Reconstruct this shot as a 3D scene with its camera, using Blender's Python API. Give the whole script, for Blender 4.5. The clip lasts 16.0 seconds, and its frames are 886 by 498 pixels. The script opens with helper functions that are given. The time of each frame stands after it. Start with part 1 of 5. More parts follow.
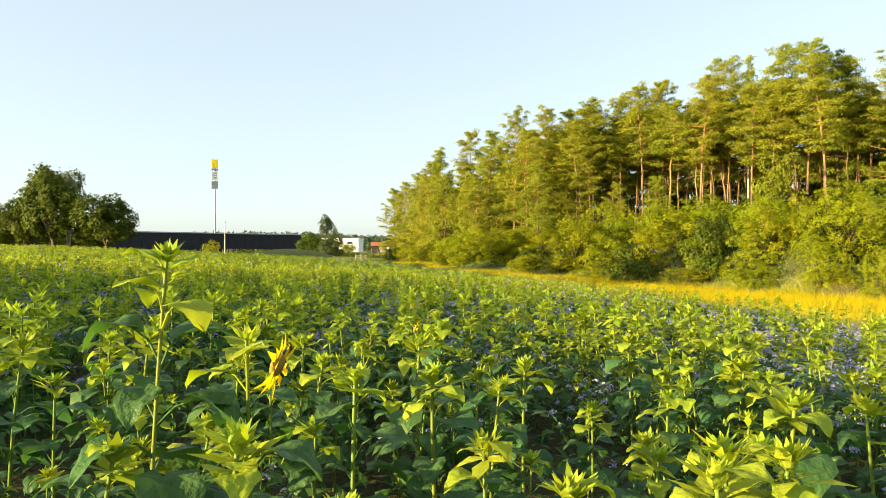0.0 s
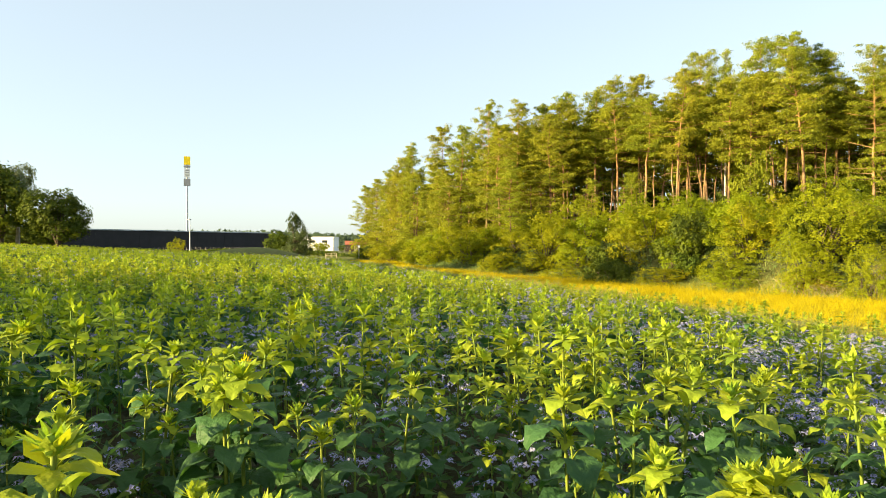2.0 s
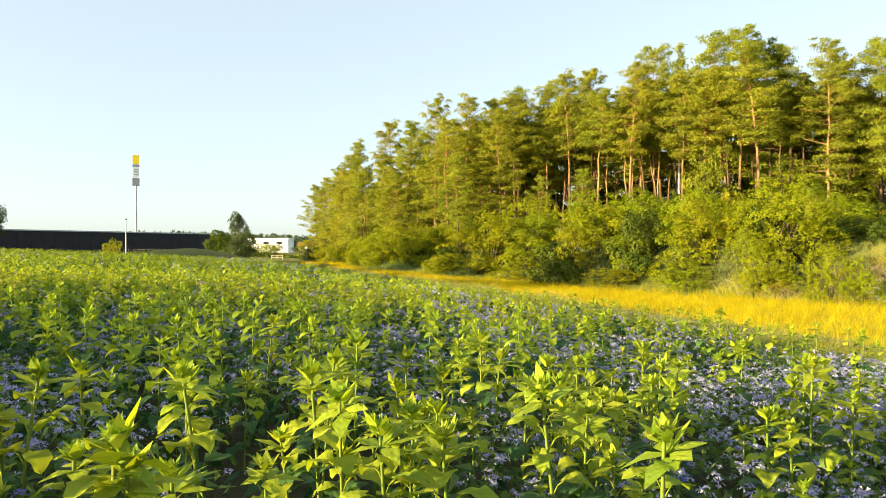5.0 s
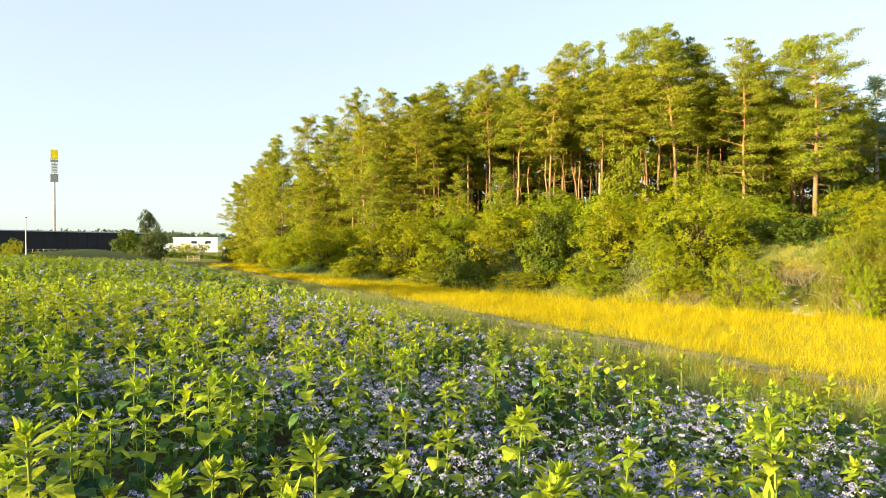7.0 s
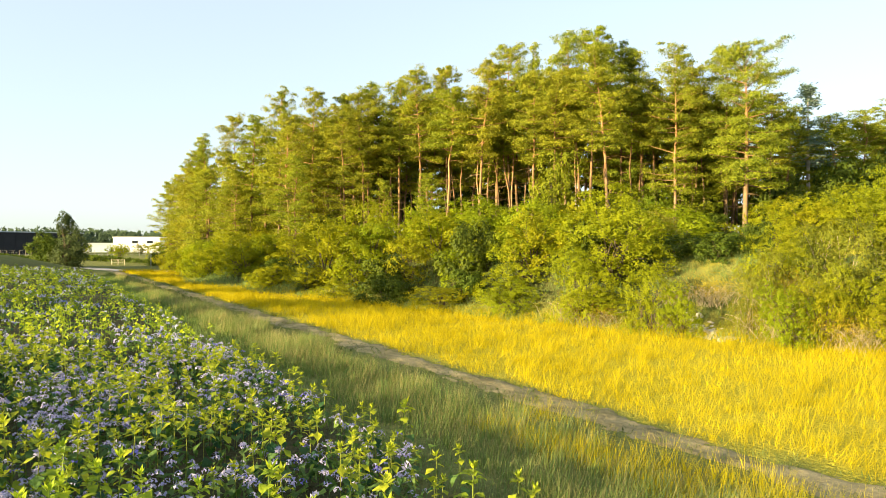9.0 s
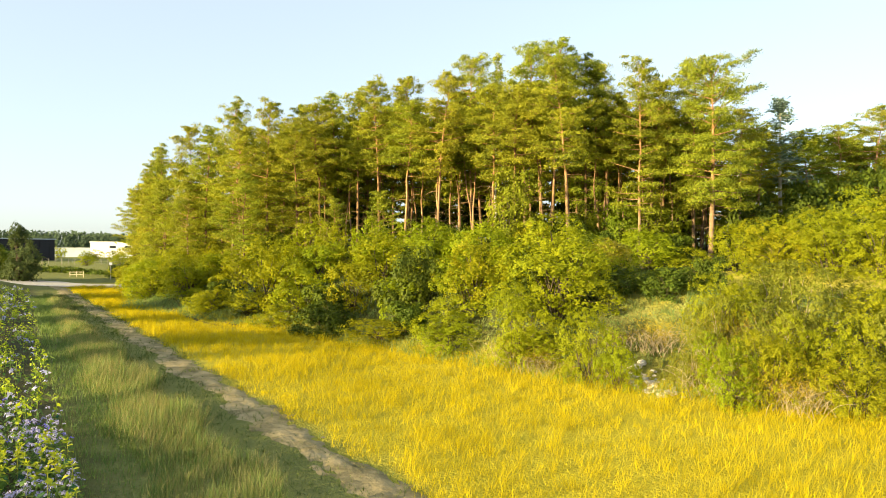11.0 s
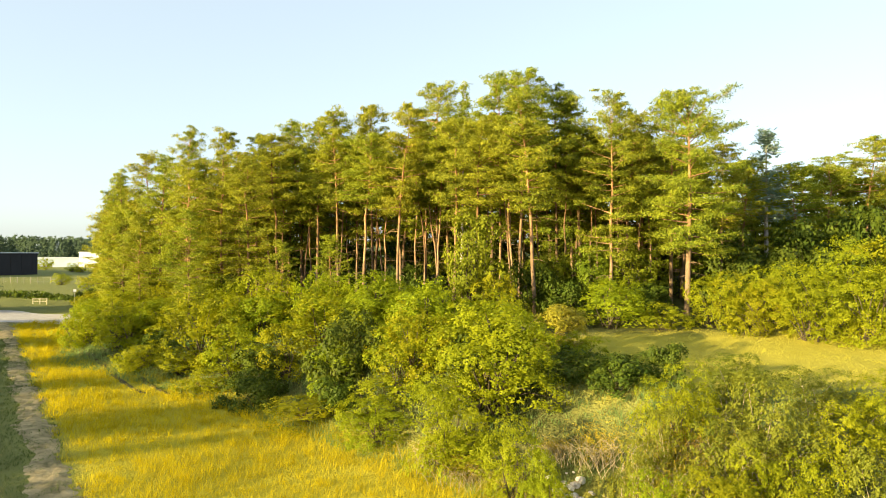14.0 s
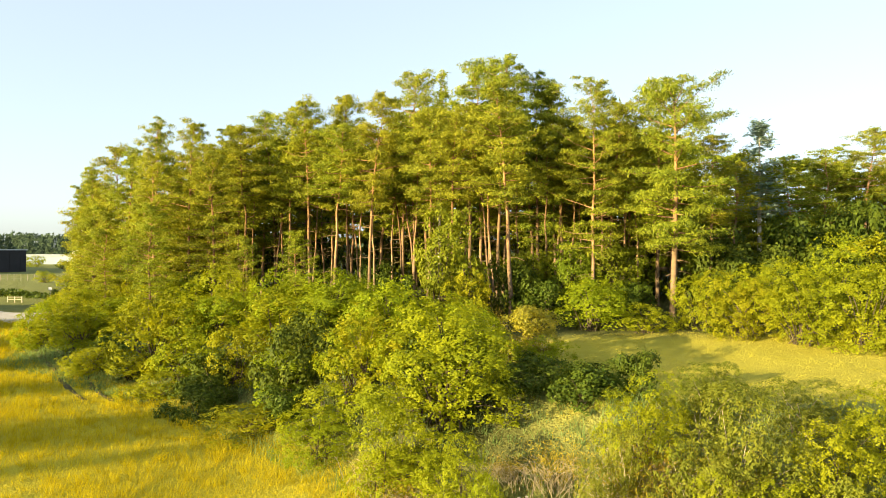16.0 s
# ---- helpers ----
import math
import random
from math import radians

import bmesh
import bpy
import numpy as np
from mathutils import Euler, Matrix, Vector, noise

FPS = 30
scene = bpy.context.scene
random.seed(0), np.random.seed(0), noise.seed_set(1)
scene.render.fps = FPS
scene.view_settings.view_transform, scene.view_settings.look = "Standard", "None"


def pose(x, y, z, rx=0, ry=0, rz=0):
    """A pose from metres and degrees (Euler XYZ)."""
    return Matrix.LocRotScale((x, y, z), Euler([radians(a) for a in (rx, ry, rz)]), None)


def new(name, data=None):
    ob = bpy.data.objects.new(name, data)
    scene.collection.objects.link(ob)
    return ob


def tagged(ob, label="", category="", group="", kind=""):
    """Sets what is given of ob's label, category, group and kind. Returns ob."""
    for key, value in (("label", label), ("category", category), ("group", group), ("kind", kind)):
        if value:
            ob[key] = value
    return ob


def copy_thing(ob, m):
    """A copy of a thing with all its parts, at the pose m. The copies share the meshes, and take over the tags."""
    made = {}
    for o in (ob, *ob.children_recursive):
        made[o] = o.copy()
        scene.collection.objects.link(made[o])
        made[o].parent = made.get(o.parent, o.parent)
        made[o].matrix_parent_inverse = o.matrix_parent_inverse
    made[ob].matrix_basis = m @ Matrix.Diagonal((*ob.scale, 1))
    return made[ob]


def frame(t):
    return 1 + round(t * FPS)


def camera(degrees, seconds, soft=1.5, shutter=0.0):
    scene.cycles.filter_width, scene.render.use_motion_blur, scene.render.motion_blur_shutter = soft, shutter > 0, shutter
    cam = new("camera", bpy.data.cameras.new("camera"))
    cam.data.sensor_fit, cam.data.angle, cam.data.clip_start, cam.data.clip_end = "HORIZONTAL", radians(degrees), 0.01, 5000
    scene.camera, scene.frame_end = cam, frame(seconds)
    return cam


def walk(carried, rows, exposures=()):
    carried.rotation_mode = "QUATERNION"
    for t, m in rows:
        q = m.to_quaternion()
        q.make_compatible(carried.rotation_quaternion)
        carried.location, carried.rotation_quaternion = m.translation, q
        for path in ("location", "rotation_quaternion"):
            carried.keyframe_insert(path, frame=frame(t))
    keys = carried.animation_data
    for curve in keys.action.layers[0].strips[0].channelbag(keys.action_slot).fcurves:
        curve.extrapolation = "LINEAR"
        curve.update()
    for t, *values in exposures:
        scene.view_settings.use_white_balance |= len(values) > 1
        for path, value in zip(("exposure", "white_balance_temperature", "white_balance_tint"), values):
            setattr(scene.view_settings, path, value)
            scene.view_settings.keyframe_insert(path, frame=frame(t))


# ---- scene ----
cam = camera(65.8, 16.0, soft=0.9)
METRES, EYE, TILT, LEAN, TURN = 28.0, 2.2, 0.0, 0.0, 13.5
ROWS = [
    (0.0, 0.0, 0.0, 0.0, 0.0, 0.07, 0.16),
    (0.5, 0.0087, 0.0239, -0.0004, -0.54, 0.09, 0.17),
    (1.0, 0.0191, 0.0472, -0.0009, -1.06, 0.08, 0.14),
    (1.5, 0.0278, 0.0721, -0.0012, -1.45, 0.05, 0.1),
    (2.0, 0.035, 0.0968, -0.0015, -1.81, -0.02, 0.08),
    (2.5, 0.041, 0.1211, -0.0016, -2.17, -0.06, 0.08),
    (3.0, 0.0495, 0.1425, -0.002, -2.49, -0.06, 0.06),
    (5.5, 0.116, 0.245, -0.0053, -5.83, 0.11, 0.2),
    (6.0, 0.1382, 0.2679, -0.0039, -6.77, 0.08, 0.19),
    (6.5, 0.1634, 0.2893, -0.0012, -8.42, 0.03, 0.19),
    (7.0, 0.191, 0.3094, 0.0022, -9.99, 0.01, 0.19),
    (7.5, 0.2192, 0.3283, 0.0077, -11.17, -0.0, 0.14),
    (8.0, 0.2461, 0.347, 0.0147, -12.49, -0.03, 0.11),
    (8.5, 0.2736, 0.3655, 0.0224, -13.09, -0.08, 0.05),
    (9.0, 0.3018, 0.3823, 0.0314, -13.58, -0.09, 0.0),
    (11.5, 0.45, 0.4673, 0.1071, -14.45, 0.12, -0.19),
    (12.0, 0.4767, 0.4832, 0.1332, -14.42, 0.12, -0.23),
    (12.5, 0.5008, 0.4995, 0.1596, -14.42, 0.16, -0.24),
    (13.0, 0.5223, 0.5165, 0.1857, -14.38, 0.22, -0.26),
    (13.5, 0.544, 0.5331, 0.2031, -14.33, 0.29, -0.26),
    (14.0, 0.5682, 0.5542, 0.2021, -14.28, 0.32, -0.26),
    (14.5, 0.5895, 0.5654, 0.2018, -14.28, 0.28, -0.28),
    (15.0, 0.6149, 0.5896, 0.2013, -14.25, 0.22, -0.29),
    (15.5, 0.6384, 0.6102, 0.2013, -14.21, 0.17, -0.3),
    (16.0, 0.6607, 0.6311, 0.2015, -14.18, 0.11, -0.32),
]
walk(cam, [(t, pose(0, 0, EYE, TILT, LEAN, TURN) @ pose(METRES * x, METRES * y, METRES * z, 90 + pitch, roll, yaw)) for t, x, y, z, yaw, pitch, roll in ROWS],
     exposures=((0.0, 1.82), (5.5, 1.85), (9.0, 1.90), (12.5, 1.85), (16.0, 1.88)))

# ---------------------------------------------------------------- light
SUN_DIR = Vector((-0.82, -0.57, math.tan(radians(10.5)))).normalized()   # towards the sun
world = bpy.data.worlds.new("sky")
scene.world = world
world.use_nodes = True
wn = world.node_tree.nodes
sky = wn.new("ShaderNodeTexSky")
sky.sky_type = 'NISHITA'
sky.sun_disc = False
sky.sun_elevation = math.asin(SUN_DIR.z)
sky.sun_rotation = math.atan2(SUN_DIR.x, SUN_DIR.y)
sky.air_density, sky.dust_density, sky.ozone_density = 0.8, 1.4, 1.0
wn["Background"].inputs["Strength"].default_value = 0.108
haze = wn.new("ShaderNodeHueSaturation")
haze.inputs["Saturation"].default_value = 0.8
veil = wn.new("ShaderNodeMix")      # thin bright evening haze over the whole sky
veil.data_type = 'RGBA'
veil.inputs["Factor"].default_value, veil.inputs["B"].default_value = 0.55, (2.18, 2.52, 2.60, 1)
world.node_tree.links.new(sky.outputs["Color"], haze.inputs["Color"])
world.node_tree.links.new(haze.outputs["Color"], veil.inputs["A"])
world.node_tree.links.new(veil.outputs["Result"], wn["Background"].inputs["Color"])
sun = new("sun", bpy.data.lights.new("sun", 'SUN'))
sun.data.energy, sun.data.angle, sun.data.color = 5.1, radians(0.6), (1.0, 0.785, 0.37)
sun.rotation_mode = 'QUATERNION'
sun.rotation_quaternion = SUN_DIR.to_track_quat('Z', 'Y')


# ---------------------------------------------------------------- materials
def mat(name, col, col2=None, rough=0.7, metal=0.0, scale=6.0, detail=5.0, bump=0.0, bump_scale=40.0, var=0.0, spec=0.3):
    """Principled surface whose colour wanders between two tones at two scales, with relief."""
    m = bpy.data.materials.new(name)
    m.use_nodes = True
    nt = m.node_tree
    n, l = nt.nodes, nt.links
    b = n["Principled BSDF"]
    b.inputs["Roughness"].default_value, b.inputs["Metallic"].default_value = rough, metal
    b.inputs["Specular IOR Level"].default_value = spec
    co = n.new("ShaderNodeTexCoord")
    nz = n.new("ShaderNodeTexNoise")
    nz.inputs["Scale"].default_value, nz.inputs["Detail"].default_value, nz.inputs["Roughness"].default_value = scale, detail, 0.65
    l.new(co.outputs["Object"], nz.inputs["Vector"])
    mix = n.new("ShaderNodeMix")
    mix.data_type = 'RGBA'
    mix.inputs["A"].default_value, mix.inputs["B"].default_value = (*col, 1), (*(col2 or col), 1)
    rmp = n.new("ShaderNodeMapRange")
    rmp.inputs["From Min"].default_value, rmp.inputs["From Max"].default_value = 0.3, 0.7
    l.new(nz.outputs["Fac"], rmp.inputs["Value"])
    l.new(rmp.outputs["Result"], mix.inputs["Factor"])
    out = mix.outputs["Result"]
    if var:
        info, hsv, mr = n.new("ShaderNodeObjectInfo"), n.new("ShaderNodeHueSaturation"), n.new("ShaderNodeMapRange")
        mr.inputs["To Min"].default_value, mr.inputs["To Max"].default_value = 1 - var, 1 + var
        l.new(info.outputs["Random"], mr.inputs["Value"])
        l.new(mr.outputs["Result"], hsv.inputs["Value"])
        l.new(out, hsv.inputs["Color"])
        out = hsv.outputs["Color"]
    l.new(out, b.inputs["Base Color"])
    if bump:
        n2, bp = n.new("ShaderNodeTexNoise"), n.new("ShaderNodeBump")
        n2.inputs["Scale"].default_value, n2.inputs["Detail"].default_value = bump_scale, 4.0
        l.new(co.outputs["Object"], n2.inputs["Vector"])
        bp.inputs["Strength"].default_value, bp.inputs["Distance"].default_value = bump, 0.03
        l.new(n2.outputs["Fac"], bp.inputs["Height"])
        l.new(bp.outputs["Normal"], b.inputs["Normal"])
    return m


def leaf_mat(name, dark, light, through_col, glow=0.35, rough=0.5, hue=0.02, patch=0.25, spec=0.3, isl=0.5, crinkle=0.0):
    """Leaves, needles and blades: each leaf of its own tone, patches of tone over metres, light passing through."""
    m = bpy.data.materials.new(name)
    m.use_nodes = True
    nt = m.node_tree
    n, l = nt.nodes, nt.links
    b = n["Principled BSDF"]
    b.inputs["Roughness"].default_value = rough
    b.inputs["Specular IOR Level"].default_value = spec
    geo, info, co = n.new("ShaderNodeNewGeometry"), n.new("ShaderNodeObjectInfo"), n.new("ShaderNodeTexCoord")
    nz = n.new("ShaderNodeTexNoise")
    nz.inputs["Scale"].default_value, nz.inputs["Detail"].default_value = patch, 3.0
    l.new(geo.outputs["Position"], nz.inputs["Vector"])
    add = n.new("ShaderNodeMath")
    add.operation = 'MULTIPLY_ADD'
    l.new(nz.outputs["Fac"], add.inputs[0])
    add.inputs[1].default_value = 0.9
    sub = n.new("ShaderNodeMath")
    sub.operation = 'MULTIPLY_ADD'
    l.new(geo.outputs["Random Per Island"], sub.inputs[0])
    sub.inputs[1].default_value, sub.inputs[2].default_value = isl, 0.05 - isl / 2
    l.new(sub.outputs[0], add.inputs[2])
    mix = n.new("ShaderNodeMix")
    mix.data_type = 'RGBA'
    mix.clamp_factor = True
    mix.inputs["A"].default_value, mix.inputs["B"].default_value = (*dark, 1), (*light, 1)
    l.new(add.outputs[0], mix.inputs["Factor"])
    hsv, mr = n.new("ShaderNodeHueSaturation"), n.new("ShaderNodeMapRange")
    mr.inputs["To Min"].default_value, mr.inputs["To Max"].default_value = 0.5 - hue, 0.5 + hue
    l.new(info.outputs["Random"], mr.inputs["Value"])
    l.new(mr.outputs["Result"], hsv.inputs["Hue"])
    l.new(mix.outputs["Result"], hsv.inputs["Color"])
    l.new(hsv.outputs["Color"], b.inputs["Base Color"])
    if crinkle:
        cz, bp = n.new("ShaderNodeTexNoise"), n.new("ShaderNodeBump")
        cz.inputs["Scale"].default_value, cz.inputs["Detail"].default_value = 22.0, 3.0
        l.new(geo.outputs["Position"], cz.inputs["Vector"])
        bp.inputs["Strength"].default_value, bp.inputs["Distance"].default_value = crinkle, 0.03
        l.new(cz.outputs["Fac"], bp.inputs["Height"])
        l.new(bp.outputs["Normal"], b.inputs["Normal"])
    tr, ms = n.new("ShaderNodeBsdfTranslucent"), n.new("ShaderNodeMixShader")
    tint = n.new("ShaderNodeMix")
    tint.data_type, tint.blend_type = 'RGBA', 'MULTIPLY'
    tint.inputs["Factor"].default_value = 1.0
    l.new(hsv.outputs["Color"], tint.inputs["A"])
    tint.inputs["B"].default_value = (*through_col, 1)
    l.new(tint.outputs["Result"], tr.inputs["Color"])
    ms.inputs["Fac"].default_value = glow
    l.new(b.outputs[0], ms.inputs[1])
    l.new(tr.outputs[0], ms.inputs[2])
    l.new(ms.outputs[0], n["Material Output"].inputs["Surface"])
    return m


# lower leaves: their bluish shade inside the crop is put into this colour
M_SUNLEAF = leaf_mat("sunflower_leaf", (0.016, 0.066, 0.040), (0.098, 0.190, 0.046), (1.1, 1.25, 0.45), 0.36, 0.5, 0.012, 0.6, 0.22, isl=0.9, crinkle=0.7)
M_SUNSTEM = leaf_mat("sunflower_stem", (0.12, 0.18, 0.025), (0.22, 0.28, 0.035), (1.2, 1.1, 0.5), 0.15, 0.6)
M_BUD = leaf_mat("sunflower_bud", (0.13, 0.215, 0.018), (0.34, 0.42, 0.026), (1.25, 1.25, 0.4), 0.38, 0.6, crinkle=0.7)
# yellower young leaves, with the sunlight on the crop's tops added to the colour
M_TOPLEAF = leaf_mat("young_sunlit_leaf", (0.14, 0.23, 0.026), (0.44, 0.50, 0.036), (1.3, 1.25, 0.4), 0.42, 0.6, 0.012, 0.6, 0.15, isl=0.8, crinkle=0.6)
M_PETAL = leaf_mat("yellow_petal", (0.80, 0.60, 0.008), (0.85, 0.70, 0.015), (1.0, 0.95, 0.4), 0.35, 0.6)
M_DISC = mat("flower_disc", (0.16, 0.10, 0.02), (0.30, 0.20, 0.03), 0.9, scale=90)
M_PHAC = leaf_mat("phacelia_flower", (0.32, 0.32, 0.54), (0.55, 0.535, 0.75), (1.0, 0.97, 1.1), 0.40, 0.9, 0.02, 0.6, 0.03, isl=0.8)
M_PHACBLUE = leaf_mat("cornflower_petal", (0.10, 0.12, 0.48), (0.20, 0.20, 0.62), (1.0, 1.0, 1.2), 0.25, 0.8, 0.02, 0.6)
M_UNDER = leaf_mat("undergrowth_leaf", (0.045, 0.105, 0.038), (0.20, 0.28, 0.075), (1.3, 1.3, 0.6), 0.34, 0.6, 0.01, 0.6, 0.12, isl=0.7)
M_GOLD = leaf_mat("ripe_grass", (0.225, 0.192, 0.006), (0.650, 0.545, 0.011), (1.2, 1.1, 0.3), 0.40, 0.7, 0.01, 0.9, 0.08, isl=0.75)
M_TAN = leaf_mat("seeding_grass", (0.19, 0.18, 0.07), (0.42, 0.37, 0.18), (1.2, 1.1, 0.6), 0.36, 0.7, 0.01, 0.5, 0.1, isl=0.7)
M_CLEARING = leaf_mat("mown_grass", (0.30, 0.275, 0.038), (0.48, 0.42, 0.070), (1.2, 1.1, 0.5), 0.3, 0.8, 0.01, 0.5, 0.05, isl=0.3)
M_VERGE = leaf_mat("verge_grass", (0.075, 0.145, 0.045), (0.24, 0.30, 0.085), (1.2, 1.1, 0.6), 0.36, 0.7, 0.01, 0.5, isl=0.7)
M_TRACKGRASS = leaf_mat("trodden_grass", (0.045, 0.085, 0.022), (0.15, 0.19, 0.045), (1.2, 1.1, 0.6), 0.3, 0.7, 0.01, 0.5)
M_PINE = leaf_mat("pine_needles", (0.070, 0.114, 0.016), (0.405, 0.412, 0.030), (1.3, 1.2, 0.4), 0.40, 0.55, 0.014, 0.35, 0.10, isl=0.6)
M_PINEBLUE = leaf_mat("blue_needles", (0.15, 0.23, 0.20), (0.30, 0.38, 0.31), (1.2, 1.2, 0.8), 0.35, 0.6, 0.01, 0.4, 0.1)
M_LEAF = leaf_mat("shrub_leaf", (0.112, 0.160, 0.009), (0.365, 0.380, 0.013), (1.3, 1.2, 0.4), 0.46, 0.5, 0.018, 0.4, 0.08, isl=0.35)
M_OLIVE = leaf_mat("olive_leaf", (0.085, 0.120, 0.016), (0.245, 0.260, 0.030), (1.3, 1.15, 0.4), 0.4, 0.6, 0.012, 0.6, 0.08, isl=0.4)
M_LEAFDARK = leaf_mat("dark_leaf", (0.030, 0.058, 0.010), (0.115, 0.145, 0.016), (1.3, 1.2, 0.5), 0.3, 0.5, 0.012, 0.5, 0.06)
M_FARWOOD = leaf_mat("far_conifer", (0.030, 0.052, 0.036), (0.078, 0.108, 0.066), (1.2, 1.2, 0.8), 0.15, 0.9, 0.01, 0.02, 0.0, isl=0.3)
M_BIRCH = leaf_mat("birch_leaf", (0.10, 0.13, 0.06), (0.20, 0.24, 0.10), (1.3, 1.2, 0.7), 0.3, 0.6, 0.01, 0.5)
M_LEAFDEEP = leaf_mat("deep_green_leaf", (0.080, 0.130, 0.012), (0.25, 0.29, 0.020), (1.3, 1.2, 0.4), 0.42, 0.5, 0.015, 0.5, 0.08, isl=0.35)
M_ROADTREE = leaf_mat("grey_green_leaf", (0.036, 0.060, 0.024), (0.115, 0.140, 0.055), (1.3, 1.2, 0.6), 0.3, 0.7, 0.01, 0.5, 0.03, isl=0.5)
M_LEAFYEL = leaf_mat("yellow_leaf", (0.17, 0.17, 0.012), (0.38, 0.33, 0.03), (1.4, 1.2, 0.5), 0.36, 0.5, 0.01, 0.5)
M_DRY = leaf_mat("dry_stalk", (0.20, 0.165, 0.014), (0.46, 0.35, 0.035), (1.2, 1.0, 0.5), 0.30, 0.8, 0.01, 0.7, 0.1)
M_TWIG = mat("grey_twig", (0.24, 0.19, 0.12), (0.48, 0.40, 0.27), 0.85, scale=8)
M_BARK = mat("pine_bark", (0.14, 0.09, 0.055), (0.40, 0.25, 0.135), 0.9, scale=1.6, bump=0.8, bump_scale=14, var=0.4, spec=0.1)


def pine_bark(m):
    """Grey-brown plates low on the trunk that give way to thin orange bark above."""
    n, l = m.node_tree.nodes, m.node_tree.links
    co, sep, mr, mix = n.new("ShaderNodeTexCoord"), n.new("ShaderNodeSeparateXYZ"), n.new("ShaderNodeMapRange"), n.new("ShaderNodeMix")
    l.new(co.outputs["Object"], sep.inputs["Vector"])
    l.new(sep.outputs["Z"], mr.inputs["Value"])
    mr.inputs["From Min"].default_value, mr.inputs["From Max"].default_value = 3.0, 10.0
    mix.data_type, mix.blend_type = 'RGBA', 'MULTIPLY'
    b = n["Principled BSDF"]
    under = b.inputs["Base Color"].links[0].from_socket
    tone = n.new("ShaderNodeMix")
    tone.data_type = 'RGBA'
    tone.inputs["A"].default_value, tone.inputs["B"].default_value = (0.66, 0.72, 0.82, 1), (1.05, 0.92, 0.74, 1)
    l.new(mr.outputs["Result"], tone.inputs["Factor"])
    mix.inputs["Factor"].default_value = 1.0
    l.new(under, mix.inputs["A"])
    l.new(tone.outputs["Result"], mix.inputs["B"])
    l.new(mix.outputs["Result"], b.inputs["Base Color"])


pine_bark(M_BARK)
M_BARKDARK = mat("dark_bark", (0.05, 0.04, 0.03), (0.12, 0.09, 0.06), 0.9, scale=5, bump=0.6, bump_scale=18)
M_BARKPALE = mat("pale_bark", (0.34, 0.30, 0.25), (0.52, 0.47, 0.40), 0.8, scale=4, bump=0.4, bump_scale=18)
M_ROCK = mat("limestone", (0.42, 0.37, 0.31), (0.70, 0.65, 0.58), 0.85, scale=9, bump=0.7, bump_scale=30, var=0.2)
M_TRACK = mat("dry_track_earth", (0.12, 0.105, 0.048), (0.44, 0.35, 0.19), 0.95, scale=1.3, detail=14, bump=1.0, bump_scale=9, spec=0.1)
M_OLDRUT = mat("trodden_dark_earth", (0.05, 0.045, 0.022), (0.17, 0.145, 0.06), 0.95, scale=2.0, detail=12, bump=1.0, bump_scale=9, spec=0.1)
M_GRAVEL = mat("pale_gravel", (0.38, 0.34, 0.30), (0.60, 0.55, 0.50), 0.95, scale=1.5, detail=10, bump=0.9, bump_scale=10)
M_DARKWALL = mat("black_cladding", (0.010, 0.010, 0.013), (0.018, 0.017, 0.022), 0.6, scale=0.4)
M_WHITEWALL = mat("white_cladding", (0.74, 0.75, 0.76), (0.82, 0.82, 0.82), 0.6, scale=0.5)
# pale cladding with its bluish half shade put into the colour
M_PALEWALL = mat("half_shaded_pale_cladding", (0.30, 0.37, 0.46), (0.38, 0.44, 0.52), 0.6, scale=0.5)
M_GREYROOF = mat("grey_roof", (0.30, 0.33, 0.37), (0.42, 0.45, 0.48), 0.6, scale=0.8)
M_WINDOW = mat("dark_glass", (0.02, 0.025, 0.03), (0.04, 0.045, 0.05), 0.1, spec=0.6)
M_STEEL = mat("galvanised_steel", (0.30, 0.31, 0.32), (0.45, 0.46, 0.47), 0.45, 0.6, scale=4)
M_SIGNYEL = mat("yellow_sign", (0.85, 0.62, 0.01), (0.90, 0.68, 0.02), 0.4, scale=2)
M_SIGNWHITE = mat("white_sign", (0.62, 0.64, 0.68), (0.72, 0.74, 0.78), 0.4, scale=2)
M_SIGNGREY = mat("grey_sign", (0.22, 0.23, 0.26), (0.30, 0.31, 0.34), 0.5, scale=2)
M_RED = mat("red_tile", (0.30, 0.09, 0.05), (0.44, 0.16, 0.09), 0.8, scale=3.0, bump=0.5, bump_scale=12)
M_DARKTIMBER = mat("dark_timber", (0.035, 0.026, 0.020), (0.075, 0.055, 0.04), 0.85, scale=5.0, bump=0.4, bump_scale=20)
M_FENCEPOST = mat("grey_fence_post", (0.16, 0.14, 0.11), (0.27, 0.24, 0.19), 0.85, scale=8)
M_WOOD = mat("weathered_wood", (0.34, 0.30, 0.22), (0.50, 0.45, 0.34), 0.8, scale=8, bump=0.4)


